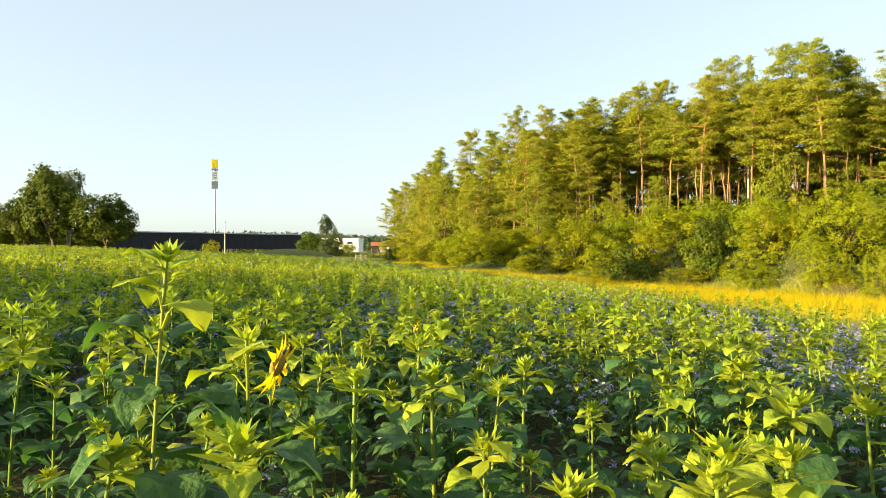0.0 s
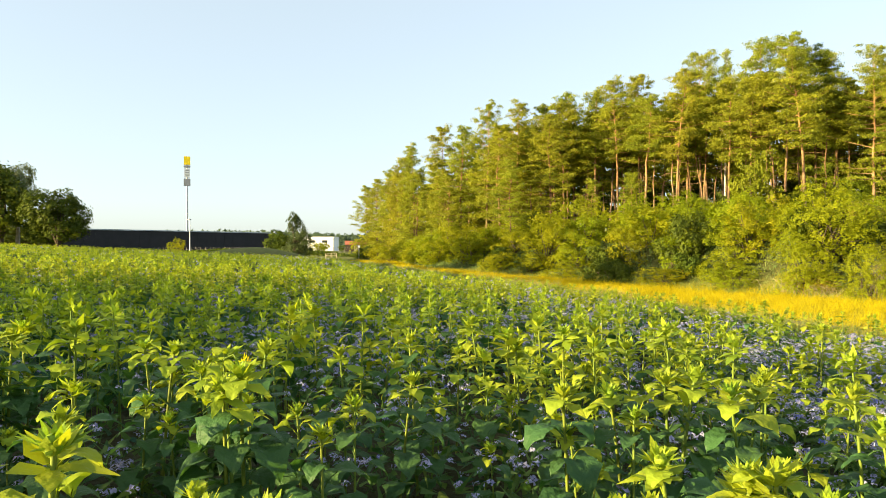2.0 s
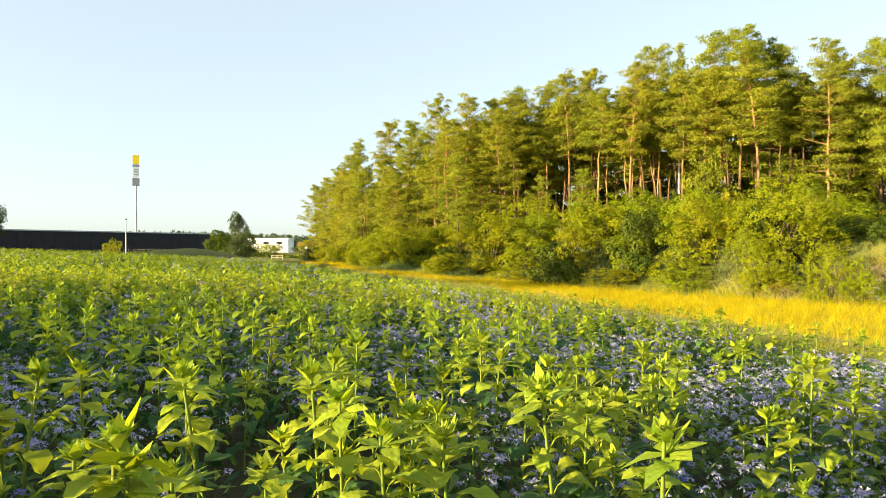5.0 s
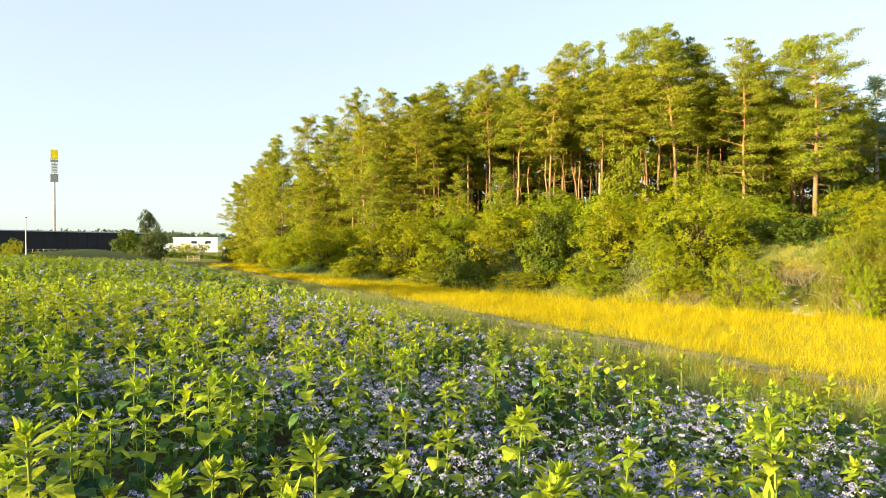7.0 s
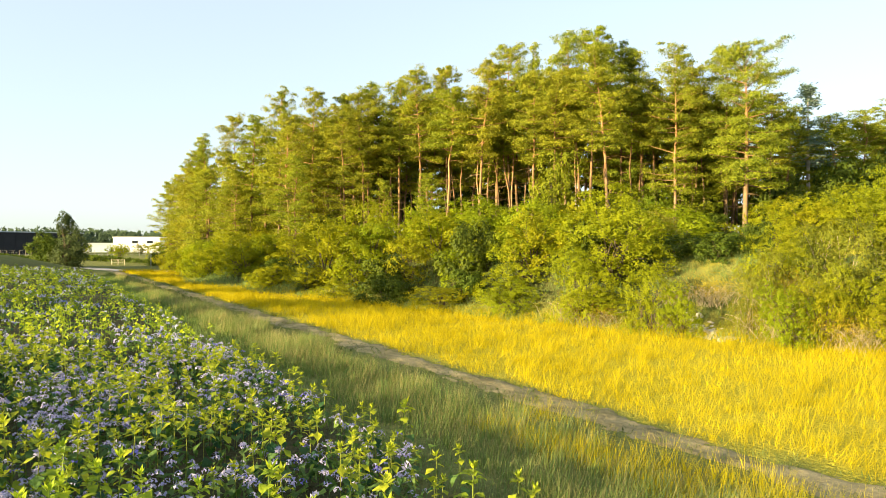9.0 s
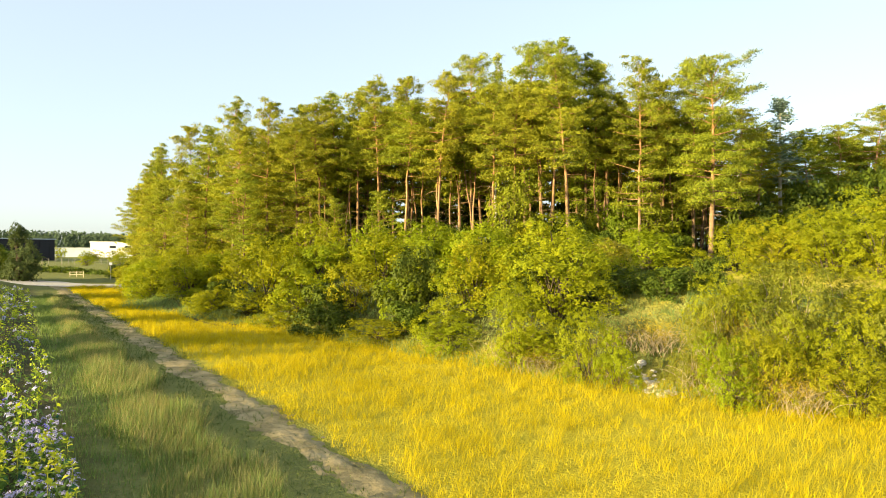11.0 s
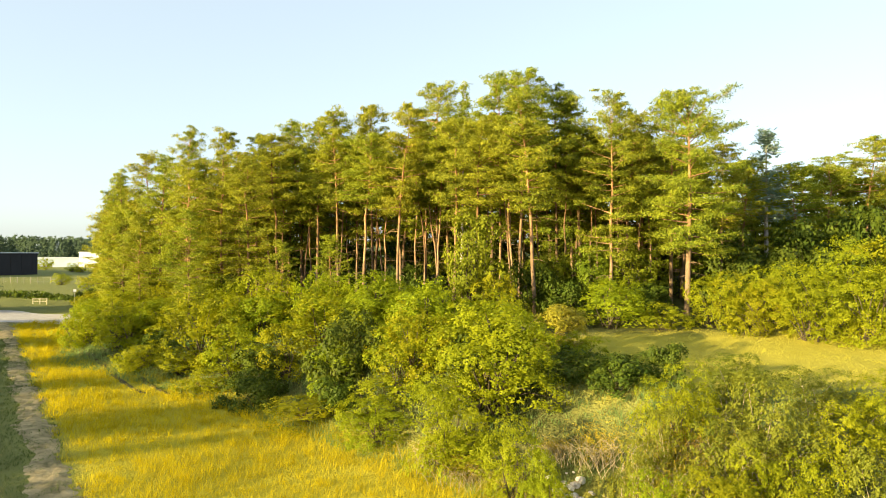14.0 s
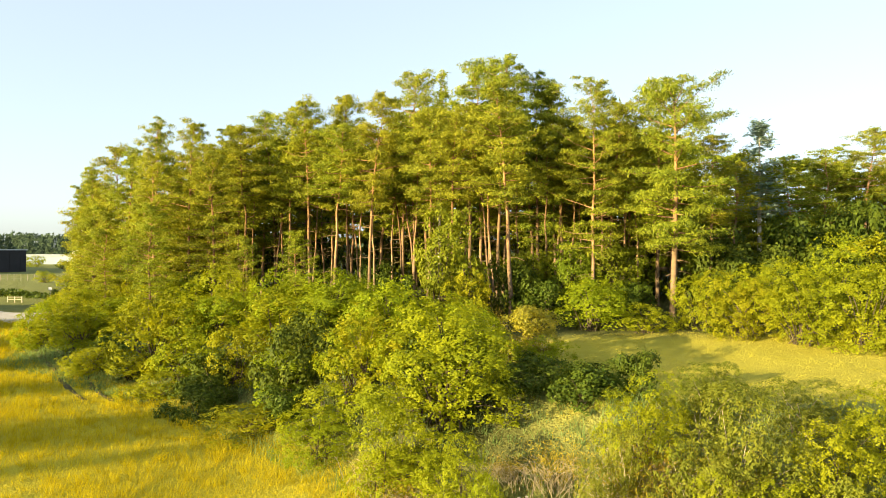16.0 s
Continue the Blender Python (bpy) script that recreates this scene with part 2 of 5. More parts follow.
# ---------------------------------------------------------------- mesh tools
def mk(name, V, faces, mats, midx=None, smooth=True):
    """A mesh out of vertex and face arrays (triangles and quads)."""
    V = np.asarray(V, dtype=np.float32)
    faces = [np.asarray(f, dtype=np.int32) for f in (faces if isinstance(faces, list) else [faces]) if len(f)]
    me = bpy.data.meshes.new(name)
    me.vertices.add(len(V))
    me.vertices.foreach_set("co", V.ravel())
    loops = np.concatenate([f.ravel() for f in faces])
    sizes = np.concatenate([np.full(len(f), f.shape[1], dtype=np.int32) for f in faces])
    starts = np.concatenate([[0], np.cumsum(sizes)[:-1]]).astype(np.int32)
    me.loops.add(len(loops))
    me.loops.foreach_set("vertex_index", loops)
    me.polygons.add(len(sizes))
    me.polygons.foreach_set("loop_start", starts)
    if midx is not None:
        me.polygons.foreach_set("material_index", np.asarray(midx, dtype=np.int32))
    me.polygons.foreach_set("use_smooth", np.full(len(sizes), smooth))
    for m in mats if isinstance(mats, (list, tuple)) else [mats]:
        me.materials.append(m)
    me.update(calc_edges=True)
    return me


def join(chunks):
    """Chunks of (vertices, quads) as one."""
    Vs, Fs, k = [], [], 0
    for V, F in chunks:
        Vs.append(np.asarray(V, dtype=float))
        Fs.append(np.asarray(F, dtype=np.int64) + k)
        k += len(V)
    return np.concatenate(Vs), np.concatenate(Fs)


def part(name, me, parent, label="", m=None):
    ob = new(name, me)
    ob.parent = parent
    if m is not None:
        ob.matrix_local = m
    return tagged(ob, label) if label else ob


def thing(name, label, category, group="", kind="", me=None, m=None):
    ob = new(name, me)
    if m is not None:
        ob.matrix_basis = m
    return tagged(ob, label, category, group, kind)


def tube(pts, radii, sides=6):
    """A tapering tube along points, with quads only."""
    P = np.asarray(pts, dtype=float)
    T = np.gradient(P, axis=0)
    T /= np.linalg.norm(T, axis=1)[:, None] + 1e-9
    ref = np.where(np.abs(T[:, 2:3]) > 0.9, np.array([[1.0, 0, 0]]), np.array([[0, 0, 1.0]]))
    A = np.cross(T, ref)
    A /= np.linalg.norm(A, axis=1)[:, None] + 1e-9
    B = np.cross(T, A)
    a = np.arange(sides) * 2 * math.pi / sides
    V = P[:, None] + np.asarray(radii)[:, None, None] * (A[:, None] * np.cos(a)[None, :, None] + B[:, None] * np.sin(a)[None, :, None])
    i, j = np.meshgrid(np.arange(len(P) - 1), np.arange(sides), indexing='ij')
    j2 = (j + 1) % sides
    F = np.stack([i * sides + j, i * sides + j2, (i + 1) * sides + j2, (i + 1) * sides + j], -1).reshape(-1, 4)
    return V.reshape(-1, 3), F


def box(x0, y0, z0, x1, y1, z1):
    V = np.array([(x, y, z) for z in (z0, z1) for y in (y0, y1) for x in (x0, x1)], dtype=float)
    F = np.array([(0, 2, 3, 1), (4, 5, 7, 6), (0, 1, 5, 4), (2, 6, 7, 3), (0, 4, 6, 2), (1, 3, 7, 5)])
    return V, F


def turned(rz, tilt=None, axis=None):
    """Rotation matrices: a lean by tilt about a level axis after a turn rz."""
    c, s = np.cos(rz), np.sin(rz)
    R = np.zeros((len(rz), 3, 3))
    R[:, 0, 0], R[:, 0, 1], R[:, 1, 0], R[:, 1, 1], R[:, 2, 2] = c, -s, s, c, 1
    if tilt is not None:
        ct, st = np.cos(tilt), np.sin(tilt)
        X = np.zeros_like(R)
        X[:, 0, 0], X[:, 1, 1], X[:, 1, 2], X[:, 2, 1], X[:, 2, 2] = 1, ct, -st, st, ct
        c, s = np.cos(axis), np.sin(axis)
        A = np.zeros_like(R)
        A[:, 0, 0], A[:, 0, 1], A[:, 1, 0], A[:, 1, 1], A[:, 2, 2] = c, -s, s, c, 1
        R = A @ X @ np.transpose(A, (0, 2, 1)) @ R
    return R


def scatter(TV, TF, pos, R, sc):
    """Copies of a template in one pair of arrays."""
    n, k = len(pos), len(TV)
    sc = np.asarray(sc)
    sc = sc[:, None] if sc.ndim == 1 else sc
    V = np.einsum('nij,nkj->nki', R, TV[None] * sc[:, None, :]) + pos[:, None]
    F = TF[None] + (np.arange(n) * k)[:, None, None]
    return V.reshape(-1, 3), F.reshape(-1, TF.shape[1])


def cards(rng, pos, normal, length, width, spread=0.6, four=False):
    """A pointed leaf at each place, facing about normal: a triangle, or a folded rhomb where four is set."""
    n = len(pos)
    N = normal + rng.normal(0, spread, (n, 3))
    N /= np.linalg.norm(N, axis=1)[:, None] + 1e-9
    D = rng.normal(0, 1, (n, 3))
    D -= N * np.sum(D * N, axis=1)[:, None]
    D /= np.linalg.norm(D, axis=1)[:, None] + 1e-9
    S = np.cross(N, D)
    L = (length * rng.uniform(0.7, 1.3, n))[:, None]
    W = (width * rng.uniform(0.7, 1.3, n))[:, None]
    if four:
        V = np.stack([pos - D * L * 0.5, pos + S * W * 0.5 + N * W * 0.15, pos + D * L * 0.5, pos - S * W * 0.5 + N * W * 0.15], 1)
    else:
        V = np.stack([pos - D * L * 0.4 - S * W * 0.5, pos - D * L * 0.4 + S * W * 0.5, pos + D * L * 0.6], 1)
    k = V.shape[1]
    return V.reshape(-1, 3), np.arange(n * k).reshape(n, k)


# ---------------------------------------------------------------- ground
FOOT_X = (-300, -60, -45, -25, -14.5, -1.2, 5, 10, 14, 19, 24, 45, 300)
FOOT_Y = (520, 165, 128, 93, 67, 58, 52, 46.4, 41.5, 37.6, 35.8, 32, 10)


def smooth(a, b, x):
    t = np.clip((x - a) / (b - a), 0, 1)
    return t * t * (3 - 2 * t)


def foot(x):
    return np.interp(x, FOOT_X, FOOT_Y)


def height(x, y):
    """The lie of the land: a field that falls to the track, a meadow strip, and a bank with the wood on it."""
    x, y = np.asarray(x, dtype=float), np.asarray(y, dtype=float)
    plane = np.clip(0.2 - 0.0486 * x - 0.0112 * y, -0.6, 2.4)
    far = smooth(70, 170, np.hypot(x, y))
    base = plane * (1 - far) + 1.3 * far
    d = (y - foot(x)) * 0.8
    bank = 3.3 * smooth(-28, 8, x) * smooth(0, 7.5, d) + 1.4 * smooth(14, 32, d) * smooth(-35, 0, x)
    lump = 0.10 * np.sin(x * 0.9 + 1.3 * np.sin(y * 0.5)) * np.sin(y * 0.7 + x * 0.2) * smooth(0, 4, d)
    dip = -0.85 * np.exp(-((x + 37) / 19) ** 2 - ((y - 104) / 16) ** 2)
    mound = 1.3 * np.exp(-((x + 40) / 6.5) ** 2 - ((y - 83) / 3.5) ** 2)
    return base + bank + lump + mound + dip


def field_edge(y):
    return 1.0 - 0.6 * (y - 30)


def track_right(y):
    return 7.2 - 0.66 * (y - 31)


def axis_steps(lo, hi, step, reach):
    mid = np.arange(lo, hi + step / 2, step)
    out = np.geomspace(step, reach, 26).cumsum()
    return np.concatenate([(lo - out)[::-1], mid, hi + out])


gx, gy = axis_steps(-70, 62, 1.1, 700), axis_steps(-6, 130, 1.1, 700)
GX, GY = np.meshgrid(gx, gy, indexing='xy')
GZ = height(GX, GY)
nx, ny = len(gx), len(gy)
ii, jj = np.meshgrid(np.arange(ny - 1), np.arange(nx - 1), indexing='ij')
quads = np.stack([ii * nx + jj, ii * nx + jj + 1, (ii + 1) * nx + jj + 1, (ii + 1) * nx + jj], -1).reshape(-1, 4)
M_GROUND = bpy.data.materials.new("ground_cover")


def ground_material(m):
    m.use_nodes = True
    n, l = m.node_tree.nodes, m.node_tree.links
    b = n["Principled BSDF"]
    b.inputs["Roughness"].default_value, b.inputs["Specular IOR Level"].default_value = 0.95, 0.1
    geo, att = n.new("ShaderNodeNewGeometry"), n.new("ShaderNodeAttribute")
    att.attribute_name = "cover"
    sep = n.new("ShaderNodeSeparateColor")
    l.new(att.outputs["Color"], sep.inputs["Color"])
    def tone(a, c, scale):
        z, x = n.new("ShaderNodeTexNoise"), n.new("ShaderNodeMix")
        z.inputs["Scale"].default_value, z.inputs["Detail"].default_value, z.inputs["Roughness"].default_value = scale, 8.0, 0.7
        l.new(geo.outputs["Position"], z.inputs["Vector"])
        x.data_type = 'RGBA'
        x.inputs["A"].default_value, x.inputs["B"].default_value = (*a, 1), (*c, 1)
        l.new(z.outputs["Fac"], x.inputs["Factor"])
        return x.outputs["Result"]
    def over(under, top, fac):
        x = n.new("ShaderNodeMix")
        x.data_type = 'RGBA'
        l.new(under, x.inputs["A"])
        l.new(top, x.inputs["B"])
        l.new(fac, x.inputs["Factor"])
        return x.outputs["Result"]
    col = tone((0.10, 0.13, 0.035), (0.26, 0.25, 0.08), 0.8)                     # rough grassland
    col = over(col, tone((0.035, 0.045, 0.018), (0.09, 0.075, 0.04), 2.5), sep.outputs["Red"])    # soil of the field, crop shade put into its dark tone
    col = over(col, tone((0.32, 0.27, 0.02), (0.52, 0.45, 0.04), 1.4), sep.outputs["Green"])      # ripe meadow
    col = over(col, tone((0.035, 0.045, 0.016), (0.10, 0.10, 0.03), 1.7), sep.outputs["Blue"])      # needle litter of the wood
    col = over(col, tone((0.32, 0.285, 0.034), (0.50, 0.435, 0.068), 1.2), att.outputs["Alpha"])           # mown clearing
    l.new(col, b.inputs["Base Color"])
    z, bp = n.new("ShaderNodeTexNoise"), n.new("ShaderNodeBump")
    z.inputs["Scale"].default_value, z.inputs["Detail"].default_value = 9.0, 6.0
    l.new(geo.outputs["Position"], z.inputs["Vector"])
    bp.inputs["Strength"].default_value, bp.inputs["Distance"].default_value = 1.0, 0.14
    l.new(z.outputs["Fac"], bp.inputs["Height"])
    l.new(bp.outputs["Normal"], b.inputs["Normal"])


ground_material(M_GROUND)
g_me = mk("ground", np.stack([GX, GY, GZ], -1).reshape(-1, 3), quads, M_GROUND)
D = (GY - foot(GX)) * 0.8
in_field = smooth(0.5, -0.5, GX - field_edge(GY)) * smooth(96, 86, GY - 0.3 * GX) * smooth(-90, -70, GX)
meadow = smooth(-0.6, 0.6, GX - track_right(GY)) * smooth(3.0, 0.5, D) * smooth(92, 80, GY)
plateau = smooth(17, 20, GX) * smooth(44, 46, GY) * smooth(61, 59, GY)
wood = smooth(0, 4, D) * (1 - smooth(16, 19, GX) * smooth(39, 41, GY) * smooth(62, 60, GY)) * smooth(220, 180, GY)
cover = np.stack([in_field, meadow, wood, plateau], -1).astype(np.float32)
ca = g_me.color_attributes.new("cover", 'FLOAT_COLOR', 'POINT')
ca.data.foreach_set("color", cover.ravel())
thing("ground", "farmland sheet of soil, ripe meadow and woodland floor", "ground", kind="structure", me=g_me)

# the farm track: a bare wheel rut beside a grassy crown
track = thing("track", "grassed farm track with a bare earth wheel rut", "track", kind="structure")


def rut(seed, line, span, off, width, earth):
    rng = np.random.default_rng(seed)
    ty = np.arange(*span, 0.22)
    n = 15
    u = np.linspace(-0.5, 0.5, n)
    w = width * (1 + 0.25 * np.sin(ty * 0.9 + seed) + 0.15 * np.sin(ty * 2.3))
    TX = line(ty)[:, None] + off + u[None] * w[:, None] + 0.10 * np.sin(ty * 0.7)[:, None]
    TY = np.repeat(ty[:, None], n, 1)
    clods = 0.022 * np.sin(TX * 7 + 2 * np.sin(TY * 3.1)) * np.sin(TY * 5.3 + TX * 2) + rng.normal(0, 0.012, TX.shape)
    TZ = height(TX, TY) + 0.035 - 0.085 * np.abs(2 * u[None]) ** 2.5 + clods
    i2, j2 = np.meshgrid(np.arange(len(ty) - 1), np.arange(n - 1), indexing='ij')
    tq = np.stack([i2 * n + j2, i2 * n + j2 + 1, (i2 + 1) * n + j2 + 1, (i2 + 1) * n + j2], -1).reshape(-1, 4)
    part("wheel_rut", mk("wheel_rut", np.stack([TX, TY, TZ], -1).reshape(-1, 3), tq, earth), track)


rut(1, track_right, (13.0, 92), -0.75, 2.0, M_TRACK)

# the pale gravel road that crosses beyond the field
rx = np.linspace(-50, -14, 90)
ry = 97.5 - 0.10 * (rx + 35) + 0.8 * np.sin(rx * 0.25)
RX = np.repeat(rx[:, None], 5, 1)
RY = ry[:, None] + np.array([-6.5, -3, 0, 3, 6.5])[None] + 0.5 * np.sin(rx * 0.9)[:, None] * np.array([-1, 0, 0, 0, 1])[None]
RZ = height(RX, RY) + 0.05 + np.array([0, 0.04, 0.06, 0.04, 0])[None]
i2, j2 = np.meshgrid(np.arange(89), np.arange(4), indexing='ij')
rq = np.stack([i2 * 5 + j2, (i2 + 1) * 5 + j2, (i2 + 1) * 5 + j2 + 1, i2 * 5 + j2 + 1], -1).reshape(-1, 4)
thing("road", "wide pale gravel road beyond the field", "road", kind="structure",
      me=mk("road", np.stack([RX, RY, RZ], -1).reshape(-1, 3), rq, M_GRAVEL))


# ---------------------------------------------------------------- sunflowers
def leaf_template(rng, stations, across, droop, stalk=0.62, rise=0.75):
    """A toothed heart-shaped leaf of length one on its stalk along +y: the stalk climbs, the blade hangs over."""
    t = np.linspace(0, 1, stations)
    w = np.interp(t, (0, 0.08, 0.28, 0.5, 0.75, 0.92, 1), (0.05, 0.30, 0.46, 0.42, 0.25, 0.09, 0.004))
    w = w * (1 + 0.09 * np.where(np.arange(stations) % 2, 1, -1)) * rng.uniform(0.85, 1.1)
    ang = np.interp(t, (0, 0.3, 1), (0.35, -0.1, -droop))
    dy, dz = np.cos(ang) / (stations - 1), np.sin(ang) / (stations - 1)
    y0, z0 = stalk * math.cos(rise), stalk * math.sin(rise)
    y = y0 + np.concatenate([[0], np.cumsum(dy[1:])])
    z = z0 + np.concatenate([[0], np.cumsum(dz[1:])])
    u = np.linspace(-1, 1, across)
    fold = rng.uniform(0.12, 0.5)
    wave = 0.055 * np.sin(t * rng.uniform(7, 11) + rng.uniform(0, 6))
    lobe = 0.13 * (1 - smooth(0.0, 0.35, t))
    X = u[None] * w[:, None]
    Y = y[:, None] - lobe[:, None] * np.abs(u)[None] ** 2
    Z = z[:, None] + fold * np.abs(X) + wave[:, None] * np.sign(u)[None] * np.abs(u)[None] - 0.35 * np.maximum(np.abs(u) - 0.5, 0)[None] * w[:, None]
    V = np.stack([X, Y, Z], -1).reshape(-1, 3)
    i, j = np.meshgrid(np.arange(stations - 1), np.arange(across - 1), indexing='ij')
    F = np.stack([i * across + j, i * across + j + 1, (i + 1) * across + j + 1, (i + 1) * across + j], -1).reshape(-1, 4)
    SV, SF = tube(np.array([(0, 0, 0), (0, y0 * 0.55, z0 * 0.75), (0, y0 + 0.04, z0 + 0.01)]), (0.030, 0.022, 0.016), 3)
    return join([(V, F), (SV, SF)])


def sun_leaf_places(rng, n):
    """Where the leaves of a plant of height one sit: height, turn, lean, size."""
    h = 1 - 0.80 * np.linspace(1, 0.09, n) ** 1.25 + rng.uniform(-0.02, 0.02, n)
    turn = np.arange(n) * 2.4 + rng.uniform(-0.5, 0.5, n)
    lean = np.interp(h, (0.2, 0.6, 0.85, 0.95), (-0.25, -0.1, 0.1, 0.35)) + rng.uniform(-0.25, 0.25, n)
    size = np.interp(h, (0.2, 0.45, 0.7, 0.88, 0.95), (0.155, 0.195, 0.180, 0.130, 0.095)) * rng.uniform(0.8, 1.2, n)
    return h, turn, lean, size


def pointed(d, s, p0, L, w, curl=0.0):
    """One narrow pointed leaf: two quads with a bend."""
    up = np.array([0, 0, 1.0])
    a, b, c = p0, p0 + d * L * 0.45, p0 + d * L - up * curl * L
    V = np.array([a - s * w * 0.3, a + s * w * 0.3, b + s * w, b - s * w, c + s * w * 0.06, c - s * w * 0.06])
    return V, np.array([(0, 1, 2, 3), (3, 2, 4, 5)])


def whorl(rng, count, lo, hi, length, width, r, z, curl):
    """A ring of upright pointed leaves round the stem."""
    ch = []
    for k in range(count):
        a, u = k * 2.4 + rng.uniform(-0.3, 0.3), rng.uniform(lo, hi)
        d = np.array([math.cos(a) * math.cos(u), math.sin(a) * math.cos(u), math.sin(u)])
        s = np.array([-math.sin(a), math.cos(a), 0])
        p0 = np.array([math.cos(a) * r, math.sin(a) * r, z + rng.uniform(-0.02, 0.0)])
        ch.append(pointed(d, s, p0, length * rng.uniform(0.7, 1.25), width * rng.uniform(0.8, 1.2), curl * rng.uniform(0, 1)))
    return ch


def bud_mesh(rng, bloom):
    """A flower head seen from above: a green cushion bristling with pointed bracts, or an open flower with petals."""
    r = 0.026 if not bloom else 0.06
    rings = [(0.010, -0.035), (r * 0.8, -0.02), (r, 0.0), (r * 0.7, 0.016), (0.006, 0.022)]
    a = np.arange(8) * 2 * math.pi / 8
    V = np.concatenate([np.stack([q * np.cos(a), q * np.sin(a), np.full(8, z)], -1) for q, z in rings])
    F = np.array([(i * 8 + j, i * 8 + (j + 1) % 8, (i + 1) * 8 + (j + 1) % 8, (i + 1) * 8 + j) for i in range(4) for j in range(8)])
    ch = [(V, F)]
    if bloom:
        ch += whorl(rng, 22, -0.1, 0.45, 0.095, 0.017, r * 0.8, 0.01, 0.35)
    else:
        ch += whorl(rng, 16, 0.15, 0.8, 0.062, 0.0085, r * 0.85, 0.0, 0.0) + whorl(rng, 8, 0.9, 1.4, 0.045, 0.008, r * 0.5, 0.015, 0.0)
    VV, FF = join(ch)
    idx = np.concatenate([np.zeros(len(F)), np.ones(len(FF) - len(F))])
    return mk("flower_head", VV, FF, [M_BUD, M_BUD] if not bloom else [M_DISC, M_PETAL], idx)


rng = np.random.default_rng(11)
LEAF_MESHES = []
for k in range(6):
    V, F = leaf_template(rng, 7, 5, rng.uniform(0.6, 1.4))
    blade = 35
    V[:blade] += rng.normal(0, 0.012, (blade, 3))
    LEAF_MESHES.append(mk("leaf", V, F, M_SUNLEAF))
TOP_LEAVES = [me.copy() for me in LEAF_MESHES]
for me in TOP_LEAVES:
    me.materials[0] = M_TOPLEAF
HEADS = [bud_mesh(np.random.default_rng(3 + k), False) for k in range(3)]
BLOOM = bud_mesh(np.random.default_rng(6), True)
TUFTS = [mk("top_whorl", *join(whorl(np.random.default_rng(50 + k), 6, 0.0, 0.6, 0.115, 0.030, 0.012, -0.05, 0.3) + whorl(np.random.default_rng(60 + k), 6, 0.5, 1.15, 0.085, 0.020, 0.012, -0.02, 0.1)), M_TOPLEAF) for k in range(3)]


def sunflower(seed, H, n, label, bloom=False, slim=False):
    rng = np.random.default_rng(seed)
    root = thing("sunflower", label, "sunflower", "sunflowers in the field")
    bend = rng.uniform(-0.07, 0.07, 2) * H
    t = np.linspace(0, 1, 6)
    P = np.stack([bend[0] * t * t, bend[1] * t * t, H * t], -1)
    V, F = tube(P, np.interp(t, (0, 1), (0.011, 0.007)), 6)
    part("stem", mk("stem", V, F, M_SUNSTEM), root)
    h, turn, lean, size = sun_leaf_places(rng, n)
    if slim:
        lean, size = lean + 0.2, size * 0.84
    for i in range(n):
        m = Matrix.Translation((bend[0] * h[i] ** 2, bend[1] * h[i] ** 2, h[i] * H)) @ Matrix.Rotation(turn[i], 4, 'Z') @ Matrix.Rotation(lean[i], 4, 'X') @ Matrix.Scale(size[i] * min(H, 1.4), 4)
        # sunlit leaf colour above a set height, shaded leaf colour below it
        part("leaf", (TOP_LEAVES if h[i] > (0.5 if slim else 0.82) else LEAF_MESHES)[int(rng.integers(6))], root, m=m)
    top = Matrix.Translation((bend[0], bend[1], H + 0.02)) @ Matrix.Rotation(rng.uniform(0.0, 0.5), 4, 'X') @ Matrix.Rotation(rng.uniform(0, 6), 4, 'Z')
    tagged(part("top_whorl", TUFTS[seed % 3], root, m=top @ Matrix.Scale(1.35 if slim else 1.0, 4)), "upright yellow-green top leaves", kind="stuff")
    if bloom:
        top = Matrix.Translation((bend[0] + 0.15, bend[1] - 0.02, H - 0.10)) @ Matrix.Rotation(0.05, 4, 'Z') @ Matrix.Rotation(1.9, 4, 'Y') @ Matrix.Scale(0.85, 4)
        part("flower_stalk", mk("flower_stalk", *tube(np.array([(bend[0], bend[1], H - 0.04), (bend[0] + 0.07, bend[1], H - 0.01), (bend[0] + 0.135, bend[1] - 0.015, H - 0.09)]), (0.008, 0.007, 0.006), 5), M_SUNSTEM), root)
    part("flower_head", BLOOM if bloom else HEADS[seed % 3], root, "drooping open yellow flower head" if bloom else "closed green flower bud", m=top)
    return root


def plant_height(rng, x, y):
    """Taller and denser where the shot begins, lower towards the track."""
    tall = np.interp(np.hypot(x, y), (0, 6, 14, 30, 45, 80), (1.12, 1.08, 1.0, 0.86, 0.66, 0.5))
    u = field_edge(y) - x
    tall = tall * np.interp(u, (0, 4, 12), (0.88, 0.94, 1.0))
    return tall * rng.uniform(0.62, 1.24, np.shape(x))


def field_points(rng, n, lo, hi, spread, weight):
    """Places in the field in a fan before the start, between two distances."""
    out = []
    while sum(len(o) for o in out) < n:
        r = np.sqrt(rng.uniform(lo * lo, hi * hi, n * 2))
        a = rng.uniform(radians(90 - spread[0]), radians(90 + spread[1]), n * 2)
        x, y = r * np.cos(a), r * np.sin(a)
        ok = (x < field_edge(y) - 0.4) & (y - 0.3 * x < 88) & (rng.uniform(0, 1, n * 2) < weight(x, y))
        out.append(np.stack([x[ok], y[ok]], -1))
    return np.concatenate(out)[:n]


def clumps(x, y):
    return 0.5 + 0.5 * np.sin(x * 1.7 + 2 * np.sin(y * 0.6)) * np.sin(y * 1.3 + np.sin(x * 0.9))


